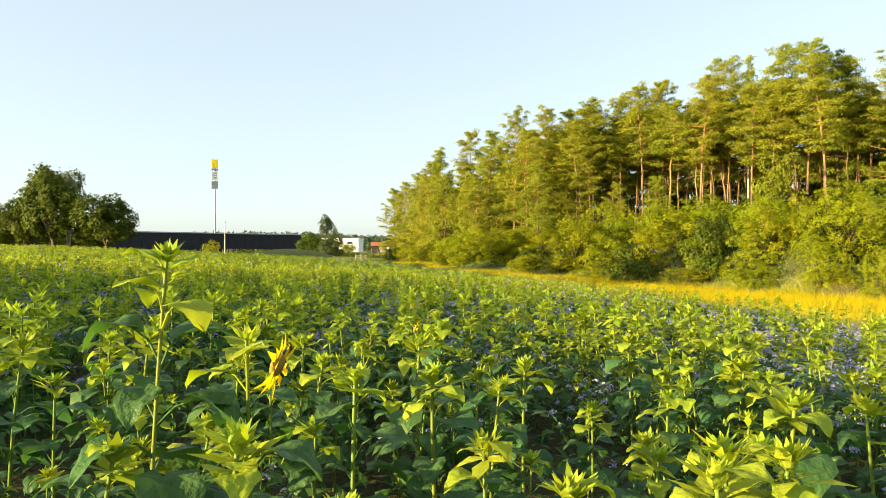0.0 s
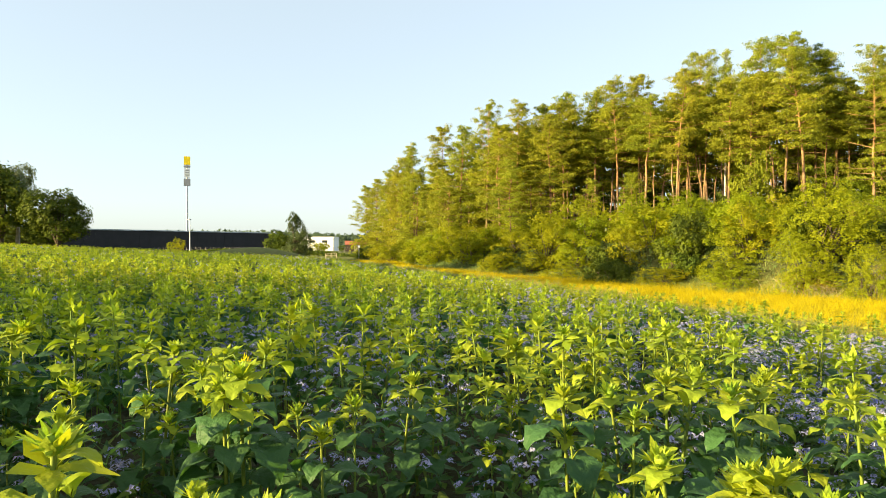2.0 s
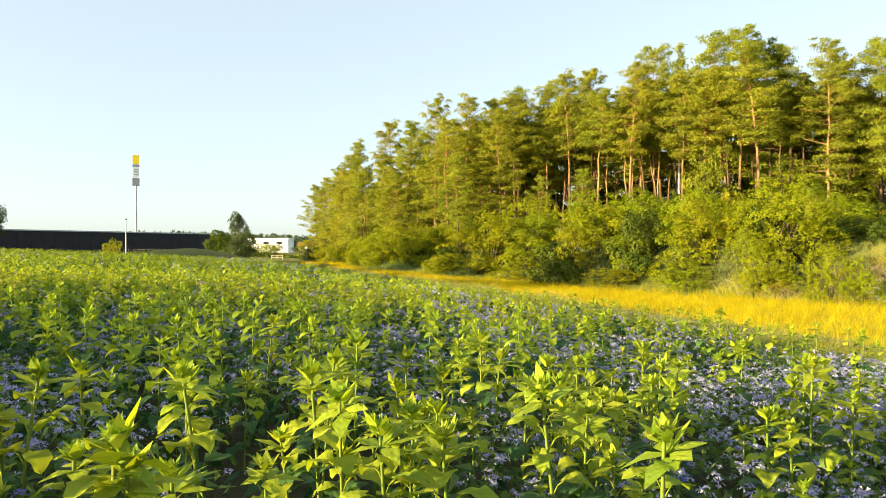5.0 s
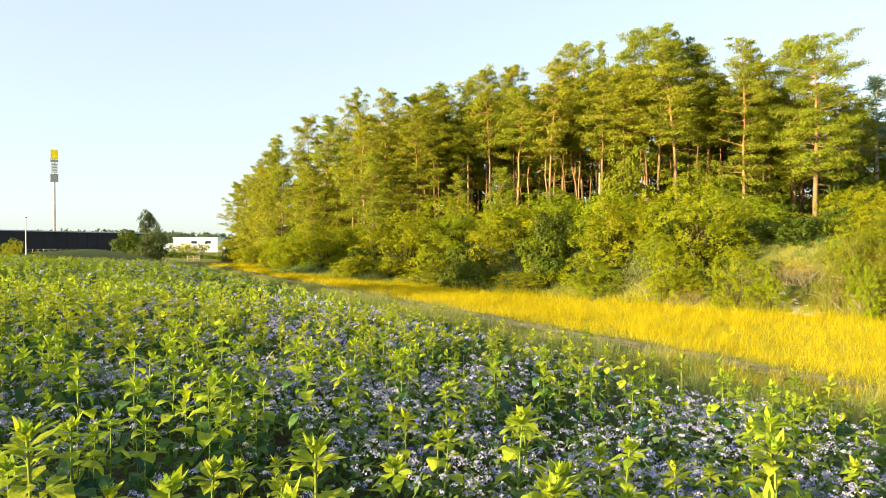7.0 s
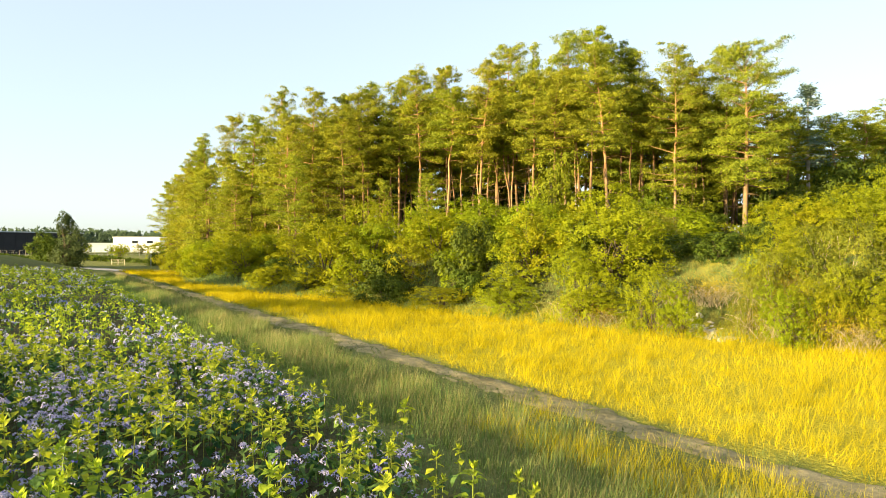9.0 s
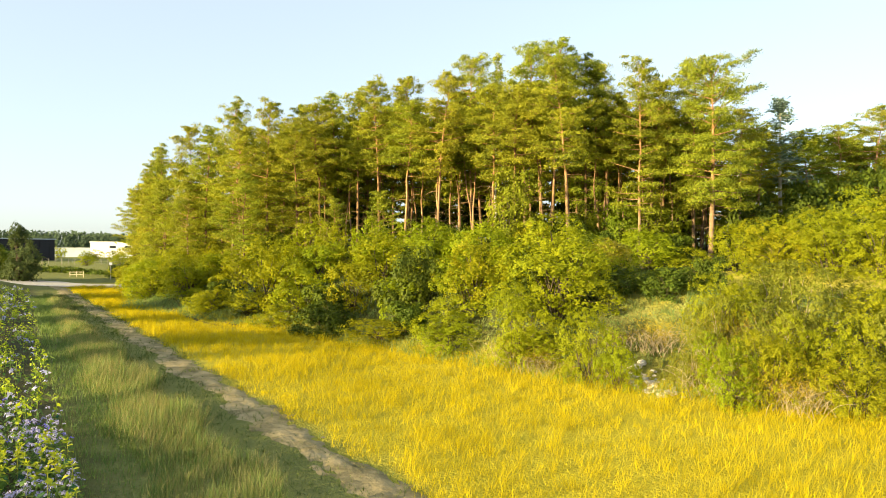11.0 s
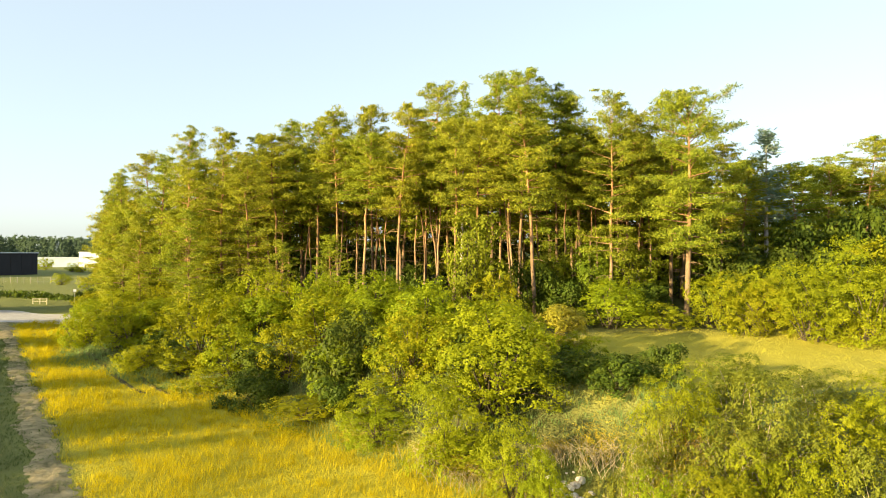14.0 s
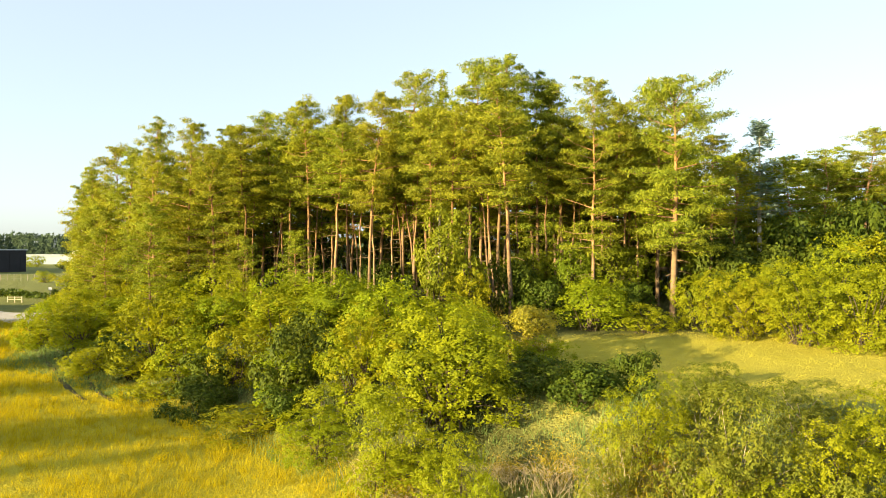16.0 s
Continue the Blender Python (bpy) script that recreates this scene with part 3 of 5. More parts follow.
def sparse(x, y):
    """Sunflowers thin out towards the track, and stand in clumps."""
    near = np.interp(np.hypot(x, y), (0, 5, 9, 13, 40), (1, 0.9, 0.75, 0.62, 0.7))
    return near * (0.35 + 0.65 * clumps(x, y)) * np.interp(field_edge(y) - x, (0, 3, 9), (0.8, 0.7, 1))


# the stretch of crop that is built plant by plant: a band along these places
BAND = ((-1.6, 2.6), (-1.4, 6.0), (0.6, 10.0), (4.2, 14.4))


def off_band(x, y):
    d = np.full(np.shape(x), 99.0)
    for (ax, ay), (bx, by) in zip(BAND, BAND[1:]):
        L2 = (bx - ax) ** 2 + (by - ay) ** 2
        q = np.clip(((x - ax) * (bx - ax) + (y - ay) * (by - ay)) / L2, 0, 1)
        d = np.minimum(d, np.hypot(x - ax - q * (bx - ax), y - ay - q * (by - ay)))
    return d


rng = np.random.default_rng(21)
KINDS = [sunflower(s, 1.0, 14 + s % 3, "green sunflower plant with a closed bud among blue flowers") for s in range(7)]
# slim plants carry the sunlit leaf colour from half height up
SLIM = [sunflower(20 + s, 1.0, 13 + s % 3, "slim yellow-green sunflower plant above blue flowers", slim=True) for s in range(5)]
SINGLES = [(1.03, 3.87, 1.05), (0.2, 3.47, 1.05), (0.52, 3.5, 1.0), (-1.89, 2.47, 1.1), (-0.95, 4.85, 1.1), (-1.54, 8.02, 1.15), (-0.98, 7.54, 1.1), (0.78, 9.83, 1.15), (1.74, 8.71, 1.15), (-2.06, 7.22, 1.1), (-1.63, 6.71, 1.05), (0.2, 11.39, 1.05), (0.44, 11.84, 1.1), (1.02, 11.91, 1.05), (1.55, 13.14, 1.1), (2.0, 12.26, 1.05), (2.26, 12.21, 1.05), (3.5, 12.33, 1.05), (-1.94, 14.05, 1.15), (5.13, 22.94, 1.0), (6.06, 19.98, 1.0), (7.18, 18.94, 0.9), (7.58, 18.9, 0.9)]
spots = field_points(rng, 340, 1.3, 18.0, (40, 60), lambda x, y: sparse(x, y) * (off_band(x, y) < 3.2))
spots = [(x, y, float(plant_height(rng, x, y))) for x, y in spots if all(math.hypot(x - a, y - b) > 0.22 for a, b, _ in SINGLES)] + SINGLES
used = set()
for k, (x, y, H) in enumerate(spots):
    m = Matrix.Translation((x, y, float(height(x, y)) - 0.02)) @ Matrix.Rotation(rng.uniform(0, 6.28), 4, 'Z') @ Matrix.Rotation(rng.uniform(-0.1, 0.1), 4, 'X')
    src = SLIM[k % 5] if math.hypot(x, y) > 8.5 else KINDS[k % 7]
    if src.name not in used:
        used.add(src.name)
        src.matrix_basis = m @ Matrix.Scale(H, 4)
        continue
    src_scale = src.scale.copy()
    src.scale = (H, H, H)
    copy_thing(src, m)
    src.scale = src_scale


# the tall one and the two in flower
def plant_at(ob, x, y):
    ob.matrix_basis = Matrix.Translation((x, y, float(height(x, y)) - 0.02))


plant_at(sunflower(40, 1.93, 20, "tall sunflower plant with a closed bud above the crop"), -1.78, 2.36)
plant_at(sunflower(43, 1.62, 14, "sunflower plant with a drooping yellow flower", bloom=True), -1.46, 2.62)
plant_at(sunflower(45, 1.20, 13, "sunflower plant with a small yellow flower", bloom=True), -2.25, 7.4)


def card_plant(rng, n):
    """A far-off plant: stem, single pointed leaves and a leafy top."""
    V, F = tube(np.array([(0, 0, 0), (0.02, 0, 1.0)]), (0.012, 0.010), 3)
    h = np.concatenate([rng.uniform(0.3, 0.88, n - 5), rng.uniform(0.9, 1.04, 5)])
    a = np.arange(n) * 2.4
    r = np.where(h > 0.89, 0.05, 0.14)
    pos = np.stack([r * np.cos(a), r * np.sin(a), h], -1)
    LV, LF = cards(rng, pos, np.stack([np.cos(a), np.sin(a), 0 * a + 0.6], -1), np.where(h > 0.89, 0.13, 0.18), np.where(h > 0.89, 0.07, 0.14), 0.45, True)
    V, F = join([(V, F), (LV, LF)])
    # upper leaves take the sunlit colour, lower ones the shaded
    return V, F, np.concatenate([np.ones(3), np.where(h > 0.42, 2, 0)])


def plant_template(rng, stations, n, sides):
    """A whole plant of height one in a single small mesh of quads."""
    t = np.linspace(0, 1, 3)
    ch = [tube(np.stack([0.03 * t * t, 0 * t, t], -1), np.full(3, 0.007), sides)]
    h, turn, lean, size = sun_leaf_places(rng, n)
    for i in range(n):
        LV, LF = leaf_template(rng, stations, 3, rng.uniform(0.2, 0.9) if h[i] > 0.6 else rng.uniform(0.6, 1.4), 0.34)
        k = stations * 3
        LV, LF = LV[:k], LF[:(stations - 1) * 2]
        if stations > 3:
            LV = np.concatenate([LV, [(-0.03, 0, 0), (0.03, 0, 0), LV[1] + np.array([0.02, 0, 0]), LV[1] - np.array([0.02, 0, 0])]])
            LF = np.concatenate([LF, [(k, k + 1, k + 2, k + 3)]])
        LV = LV * size[i]
        c, s = math.cos(lean[i]), math.sin(lean[i])
        LV = np.stack([LV[:, 0], LV[:, 1] * c - LV[:, 2] * s, LV[:, 1] * s + LV[:, 2] * c], -1)
        c, s = math.cos(turn[i]), math.sin(turn[i])
        ch.append((np.stack([LV[:, 0] * c - LV[:, 1] * s, LV[:, 0] * s + LV[:, 1] * c, LV[:, 2] + h[i]], -1), LF))
    top = whorl(rng, 6, 0.0, 0.7, 0.14, 0.036, 0.012, 0.94, 0.25) + whorl(rng, 8, 0.5, 1.3, 0.10, 0.020, 0.012, 1.0, 0.1)
    V, F = join(ch + top)
    # sunlit colour above 0.60 of the height, shaded colour below
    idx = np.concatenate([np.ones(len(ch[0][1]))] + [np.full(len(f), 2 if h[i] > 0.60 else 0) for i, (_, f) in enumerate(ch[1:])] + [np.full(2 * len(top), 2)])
    return V, F, idx


def field_stuff(name, seed, count, lo, hi, stations, n, sides, spread):
    rng = np.random.default_rng(seed)
    pts = field_points(rng, count, lo, hi, spread, lambda x, y: sparse(x, y) * (off_band(x, y) > 3.2))
    H = plant_height(rng, pts[:, 0], pts[:, 1])
    ch, ids = [], []
    for v in range(5):
        TV, TF, idx = plant_template(rng, stations, n, sides) if stations else card_plant(rng, n)
        sel = np.arange(v, count, 5)
        p = np.column_stack([pts[sel], height(pts[sel, 0], pts[sel, 1])])
        R = turned(rng.uniform(0, 6.28, len(sel)), rng.normal(0, 0.07, len(sel)), rng.uniform(0, 6.28, len(sel)))
        wide = np.interp(np.hypot(*pts[sel].T), (6, 11, 30, 60), (1.0, 0.78, 0.95, 1.3))
        S = np.stack([wide * H[sel], wide * H[sel], H[sel]], -1)
        ch.append(scatter(TV, TF, p, R, S))
        ids.append(np.tile(idx, len(sel)))
    V, F = join(ch)
    thing(name, "mass of green sunflower plants filling the field", "sunflowers", kind="stuff",
          me=mk(name, V, F, [M_SUNLEAF, M_SUNSTEM, M_TOPLEAF], np.concatenate(ids)))


field_stuff("near_sunflower_crop", 30, 1350, 3.0, 20.0, 5, 12, 3, (58, 60))
field_stuff("sunflower_crop", 31, 1700, 19.5, 30.0, 3, 10, 3, (50, 54))
field_stuff("far_sunflower_crop", 32, 7000, 28.0, 100.0, 0, 12, 3, (20, 56))


# ---------------------------------------------------------------- phacelia and undergrowth between the sunflowers
def umbel(rng, n, big):
    """A domed head of small curled blossoms, of radius one."""
    a = np.arange(n) * 2.4
    r = np.sqrt((np.arange(n) + 0.3) / n)
    pos = np.stack([r * np.cos(a), r * np.sin(a), 0.65 * (1 - r * r)], -1) + rng.normal(0, 0.08, (n, 3))
    return cards(rng, pos, np.stack([0.7 * r * np.cos(a), 0.7 * r * np.sin(a), 0 * a + 0.8], -1), big, big * 0.75, 0.6)


def phacelia_patch(x, y):
    g = 0.5 + 0.5 * np.sin(x * 0.8 + 1.5 * np.sin(y * 0.45)) * np.sin(y * 0.7 + 1.1 * np.sin(x * 0.5))
    g = g * (1 - 0.55 * clumps(x, y))
    return np.interp(np.hypot(x, y), (0, 6, 11, 100), (0.08, 0.13, 1, 1)) * np.clip(0.08 + 1.3 * g, 0, 1) * np.interp(field_edge(y) - x, (0, 6, 16), (1.0, 0.95, 0.4))


def phacelia(seed, plants, heads, lo, hi, size, spread, bits):
    rng = np.random.default_rng(seed)
    pts = field_points(rng, plants, lo, hi, spread, phacelia_patch)
    h = rng.uniform(0.38, 0.62, plants) * np.interp(np.hypot(*pts.T), (0, 8, 30, 60), (0.9, 1.0, 0.9, 0.55))
    n = plants * heads
    xy = np.repeat(pts, heads, 0) + rng.normal(0, 0.10 + size * 0.5, (n, 2))
    top = np.column_stack([xy, height(xy[:, 0], xy[:, 1]) + np.repeat(h, heads) * rng.uniform(0.86, 1.06, n)])
    ch, ids = [], []
    blue = rng.uniform(0, 1, n) < 0.05
    for v in range(4):
        TV, TF = umbel(rng, bits, 2.4 / math.sqrt(bits))
        sel = np.arange(v, n, 4)
        ch.append(scatter(TV, TF, top[sel], turned(rng.uniform(0, 6.28, len(sel)), rng.normal(0, 0.35, len(sel)), rng.uniform(0, 6.28, len(sel))), size * rng.uniform(0.6, 1.25, len(sel))))
        ids.append(np.repeat(blue[sel], bits))
    V, F = join(ch)
    thing("phacelia_bloom", "lavender-blue phacelia blossoms among the crop", "flowers", kind="stuff", me=mk("phacelia_bloom", V, F, [M_PHAC, M_PHACBLUE], np.concatenate(ids)))
    ch = []
    for k in range(9):
        q = rng.uniform(0.25, 0.96, plants)
        g = rng.normal(0, 1, (plants, 2)) * (0.09 + size)
        pos = np.column_stack([pts + g, height(pts[:, 0], pts[:, 1]) + h * q])
        ch.append(cards(rng, pos, np.column_stack([g * 6, np.full(plants, 0.9)]), 0.10 + size * 1.6, 0.035 + size * 0.4, 0.5))
    V, F = join(ch)
    thing("undergrowth", "dense green stalks and ferny leaves under the blossoms", "plants", kind="stuff", me=mk("undergrowth", V, F, M_UNDER))


phacelia(51, 4900, 4, 1.5, 20.0, 0.036, (60, 58), 10)
phacelia(53, 1800, 3, 19.0, 34.0, 0.058, (40, 56), 8)
phacelia(52, 700, 2, 32.0, 85.0, 0.10, (25, 56), 6)
rng = np.random.default_rng(57)
low = field_points(rng, 9000, 1.0, 20.0, (60, 60), lambda x, y: 0.6 + 0 * x)
low = np.column_stack([low, height(low[:, 0], low[:, 1]) + rng.uniform(0.05, 0.34, len(low))])
thing("weeds", "low dark green weeds on the shaded soil of the crop", "weeds", kind="stuff",
      me=mk("weeds", *cards(rng, low, np.tile([[0, 0, 1.0]], (len(low), 1)), 0.17, 0.085, 0.5, True), M_SUNLEAF))


# ---------------------------------------------------------------- grasses
def blades(rng, pts, h, lean, width, per, bent=True):
    """Tufts of bent blades with seed heads: each blade bent once and pointed."""
    n = len(pts) * per
    base = np.repeat(pts, per, 0) + np.column_stack([rng.normal(0, 0.07 if bent else 0.11, (n, 2)), np.zeros(n)])
    H = np.repeat(h, per) * rng.uniform(0.65, 1.15, n)
    a = rng.uniform(0, 6.28, n)
    side = np.stack([np.cos(a), np.sin(a), 0 * a], -1) * (width * rng.uniform(0.7, 1.3, n))[:, None]
    b = rng.normal(0, 1, (n, 2)) * lean + np.array([0.10, -0.03])
    mid = base + np.column_stack([b * H[:, None] * 0.35, H * 0.55])
    tip = base + np.column_stack([b * H[:, None], H])
    if not bent:
        return np.stack([base - side, base + side, tip], 1).reshape(-1, 3), [np.arange(n * 3).reshape(n, 3)]
    V = np.stack([base - side, base + side, mid + side, mid - side, tip], 1)
    k = np.arange(n)[:, None] * 5
    F = [k + np.array([[0, 1, 2, 3]]), k + np.array([[3, 2, 4]])]
    return V.reshape(-1, 3), F


def grass(name, label, seed, count, xr, yr, inside, h, material, per=4, width=0.007, lean=0.22, category="grass", bent=True):
    rng = np.random.default_rng(seed)
    got = []
    while sum(len(q) for q in got) < count:
        x, y = rng.uniform(*xr, count * 6), rng.uniform(*yr, count * 6)
        ok = inside(x, y, rng)
        got.append(np.column_stack([x[ok], y[ok]]))
    x, y = np.concatenate(got)[:count].T
    hh = h * rng.uniform(0.7, 1.25, len(x)) * (0.8 + 0.25 * np.sin(x * 0.7 + np.sin(y * 0.8)) * np.sin(y * 0.6) + 0.24 * np.sin(x * 4.1 + 2 * np.sin(y * 1.7)) * np.sin(y * 3.3 + 1.5 * np.sin(x * 1.3)))
    dist = np.hypot(x - 10, y - 16)
    wd = np.repeat(width * np.interp(dist, (5, 20, 60), (0.6, 1.0, 2.2)), per)
    V, F = blades(rng, np.column_stack([x, y, height(x, y) - 0.02]), hh, lean, wd, per, bent)
    thing(name, label, category, kind="stuff", me=mk(name, V, F, material))


def spur(y):
    """The older pair of wheel marks that leaves the track through the meadow."""
    return np.interp(y, (58, 60.2, 66.6, 71.5, 83.2, 90), (-4.6, -6.4, -11.3, -15.1, -22.2, -26.5))


def in_meadow(x, y, rng):
    gap = x - track_right(y)
    dens = np.interp(y, (12, 30, 45, 90), (1, 1, 0.8, 0.45))
    ruts = (np.minimum(np.abs(x - spur(y)), np.abs(x - spur(y) - 1.5)) < 0.34) & (y > 58) & (y < 88)
    return (gap > 0.1 + 0.3 * np.sin(y * 1.9)) & ((y - foot(x)) * 0.8 < 1.2) & (rng.uniform(0, 1, len(x)) < dens) & ~ruts


rut(2, spur, (58, 90), 0.0, 0.62, M_OLDRUT)
rut(3, spur, (58, 90), 1.5, 0.62, M_OLDRUT)
grass("meadow_grass", "tall ripe golden grass of the meadow strip", 61, 17000, (-30, 40), (10, 92), in_meadow, 0.46, M_GOLD, per=11, width=0.0052, lean=0.40, bent=False)


def in_ditch(x, y, rng):
    return (x > field_edge(y) - 0.3) & (x < field_edge(y) + 1.5)


def in_verge(x, y, rng):
    return (x > field_edge(y) + 1.1 + 0.3 * np.sin(y * 1.1)) & (x < track_right(y) - 3.1 + 0.4 * np.sin(y * 1.3))


grass("ditch_grass", "low dark green grass along the edge of the crop", 66, 3600, (-24, 18), (12, 85), in_ditch, 0.34, M_VERGE, per=4, width=0.010, bent=False)
grass("verge_grass", "tall tan seeding grass verge beside the track", 62, 3800, (-24, 18), (12, 85), in_verge, 0.64, M_TAN, per=6, width=0.0046, lean=0.35, bent=False)
grass("verge_undergrass", "green grass low in the verge beside the track", 67, 5200, (-24, 18), (12, 85), in_verge, 0.50, M_VERGE, per=7, width=0.009, bent=False)


def in_sunny_verge(x, y, rng):
    g = x - track_right(y)
    return (g > -4.6) & (g < -1.9) & (np.sin(y * 1.6 + x) > -0.35)


# gold tufts put the sunlit spots of the near verge into colour
grass("sunny_verge_grass", "ripe grass clumps on the track verge, sunlight put into their gold", 68, 900, (2, 20), (12, 27), in_sunny_verge, 0.55, M_GOLD, per=8, width=0.006, lean=0.35, bent=False)


def on_crown(x, y, rng):
    g = x - track_right(y)
    return (g > -3.6) & (g < 0.25) & ((g < -1.1) | (rng.uniform(0, 1, len(x)) < 0.62 + 0.35 * np.sin(y * 1.7 + 3 * g)) | (g > -0.25))


grass("track_grass", "short trodden grass on the crown of the track", 63, 6500, (-24, 22), (12, 85), on_crown, 0.15, M_TRACKGRASS, lean=0.6, per=3)


def on_plateau(x, y, rng):
    return (x > 17.5) & (y > 41) & (y < 61) & ((y - foot(x)) * 0.8 > 4)


grass("clearing_grass", "short pale mown grass of the clearing", 64, 24000, (17, 56), (40, 62), on_plateau, 0.10, M_CLEARING, lean=1.0, per=2, width=0.011, bent=False)


def on_bank(x, y, rng):
    d = (y - foot(x)) * 0.8
    return (d > -0.5) & (d < 7) & (y < 92) & (np.hypot(x - 16.6, (y - 40.7) * 0.5) > 0.7)


grass("bank_grass", "tangled dry grass on the bank under the shrubs", 65, 7000, (-26, 46), (30, 92), on_bank, 0.5, M_VERGE, lean=0.4, per=8, bent=False, width=0.009)


# ---------------------------------------------------------------- trees
def pine_meshes(seed, H=17.0, base=0.5, spread=2.4, nb=46, pads=4, per=60, card=(0.25, 0.075), girth=0.0088, flat=0.0, pad=1.0):
    """Trunk, limbs and needle pads of a Scots pine of height H, standing at the origin. flat: a broad open top."""
    rng = np.random.default_rng(seed)
    t = np.linspace(0, 1, 10)
    wob = rng.normal(0, 0.13, (2, 10)).cumsum(1)
    sway = t * np.interp(t, (0, 0.7, 1), (1.5, 1.3, 0.9))
    axis = np.stack([wob[0] * sway, wob[1] * sway, H * 0.98 * t], -1)
    trunk = tube(axis, girth * H * (1 - 0.9 * t ** 1.2), 7)
    limbs, pos, nrm = [], [], []
    def at(f):
        return np.array([np.interp(f, t, axis[:, c]) for c in range(3)])
    fs = base + (0.985 - base) * (np.arange(nb) + rng.uniform(0, 1, nb)) / nb
    weak = rng.uniform(0, 6.28)
    for k, f in enumerate(fs):
        u = (f - base) / (1 - base)
        shape = np.interp(u, (0, 0.12, 0.35, 0.6, 0.8, 0.93, 1.0), (0.55, 0.85, 1.0, 0.92, 0.70, 0.40, 0.10))
        shape = shape * (1 - flat) + flat * np.interp(u, (0, 0.3, 0.8, 1.0), (0.7, 0.9, 1.0, 0.55))
        a = k * 2.4 + rng.uniform(-0.7, 0.7)
        L = spread * shape * rng.uniform(0.55, 1.2 - 0.15 * u) * (1 + 0.18 * math.cos(a - weak)) + 0.12
        rise = np.interp(u, (0, 0.45, 0.8, 1), (-0.12, 0.14, 0.45, 1.0)) + rng.uniform(-0.2, 0.2)
        d = np.array([math.cos(a), math.sin(a), 0])
        s = np.linspace(0, 1, 5)
        p0 = at(f)
        P = p0 + d * (L * s)[:, None] + np.array([0, 0, 1.0]) * (L * (rise * s + 0.20 * s * s * rng.uniform(-0.6, 1.2)))[:, None]
        P[1:] += rng.normal(0, 0.03 * L, (4, 3))
        thick = (0.05 + 0.05 * flat) * (1.15 - 0.7 * u)
        limbs.append(tube(P[::2], (thick, thick * 0.6, 0.010), 3))
        side = np.array([-d[1], d[0], 0])
        m = max(3, int(round(pads * min(1.3, 0.55 + L / spread * 0.6))))
        for q in range(m):
            w = 1.02 - 0.82 * (q / m) * rng.uniform(0.8, 1.15)
            fan = (rng.uniform(-1, 1) * 0.42 * L * min(1, 1.5 * (1.05 - w) + 0.3)) if q else 0.0
            c = np.array([np.interp(w, s, P[:, i]) for i in range(3)]) + side * fan + np.array([0, 0, rng.uniform(-0.05, 0.16)])
            R = pad * rng.uniform(0.42, 0.80) * (1 - 0.30 * u * (1 - flat)) * np.array([1.1, 1.1, 0.68])
            g = rng.normal(0, 1, (per, 3))
            g /= np.linalg.norm(g, axis=1)[:, None]
            g[:, 2] = np.where(g[:, 2] < -0.45, -0.5 * g[:, 2], g[:, 2])
            pos.append(c + g * R * rng.uniform(0.45, 1.12, (per, 1)))
            nrm.append(0.9 * g + 0.25 * d + np.array([0, 0, 0.35]))
    tip = at(1.0)
    n = per * 5
    z = rng.uniform(0, 1, n) ** 0.8
    r = (0.75 * z + 0.05)[:, None] * rng.normal(0, 0.60, (n, 2))
    pos.append(tip + np.column_stack([r, 0.25 - 2.3 * z]))
    nrm.append(np.column_stack([r * 2, np.full(n, 0.5)]))
    for k in range(9):
        f = rng.uniform(min(0.2, base * 0.5), max(base, 0.2))
        a, L = rng.uniform(0, 6.28), rng.uniform(0.4, 1.8)
        s = np.linspace(0, 1, 3)
        P = at(f) + np.stack([math.cos(a) * L * s, math.sin(a) * L * s, L * (0.15 * s - 0.3 * s * s)], -1)
        limbs.append(tube(P, np.interp(s, (0, 1), (0.028, 0.008)), 3))
    pos, nrm = np.concatenate(pos), np.concatenate(nrm)
    crown = cards(rng, pos, nrm, card[0], card[1], 0.65)
    return mk("trunk", *join([trunk] + limbs), M_BARK), mk("crown", *crown, M_PINE)


def spruce_meshes(seed, H=18.0, needles=None, sparse_top=False):
    rng = np.random.default_rng(seed)
    t = np.linspace(0, 1, 6)
    trunk = tube(np.stack([0.2 * t * t, 0 * t, H * t], -1), 0.15 * (1 - 0.9 * t), 7)
    limbs, pos, nrm = [], [], []
    for k in range(70):
        f = rng.uniform(0.45 if sparse_top else 0.12, 0.99)
        a = k * 2.4
        L = (1 - f) * (3.2 if not sparse_top else 2.6) + 0.25
        s = np.linspace(0, 1, 4)
        d = np.array([math.cos(a), math.sin(a), 0])
        P = np.array([0.2 * f * f, 0, f * H]) + d * (L * s)[:, None] + np.array([0, 0, 1.0]) * (L * (-0.25 * s + 0.2 * s * s))[:, None]
        limbs.append(tube(P, np.interp(s, (0, 1), (0.03, 0.008)), 3))
        n = int(30 if sparse_top else 60)
        w = rng.uniform(0.15, 1, n)
        c = np.stack([np.interp(w, s, P[:, i]) for i in range(3)], -1) + rng.normal(0, 0.16, (n, 3))
        pos.append(c)
        nrm.append(np.tile([[0, 0, 0.8]], (n, 1)) + d * 0.3)
    crown = cards(rng, np.concatenate(pos), np.concatenate(nrm), 0.34, 0.11, 0.6)
    return mk("trunk", *join([trunk] + limbs), M_BARKPALE if sparse_top else M_BARKDARK), mk("crown", *crown, needles or M_PINE)


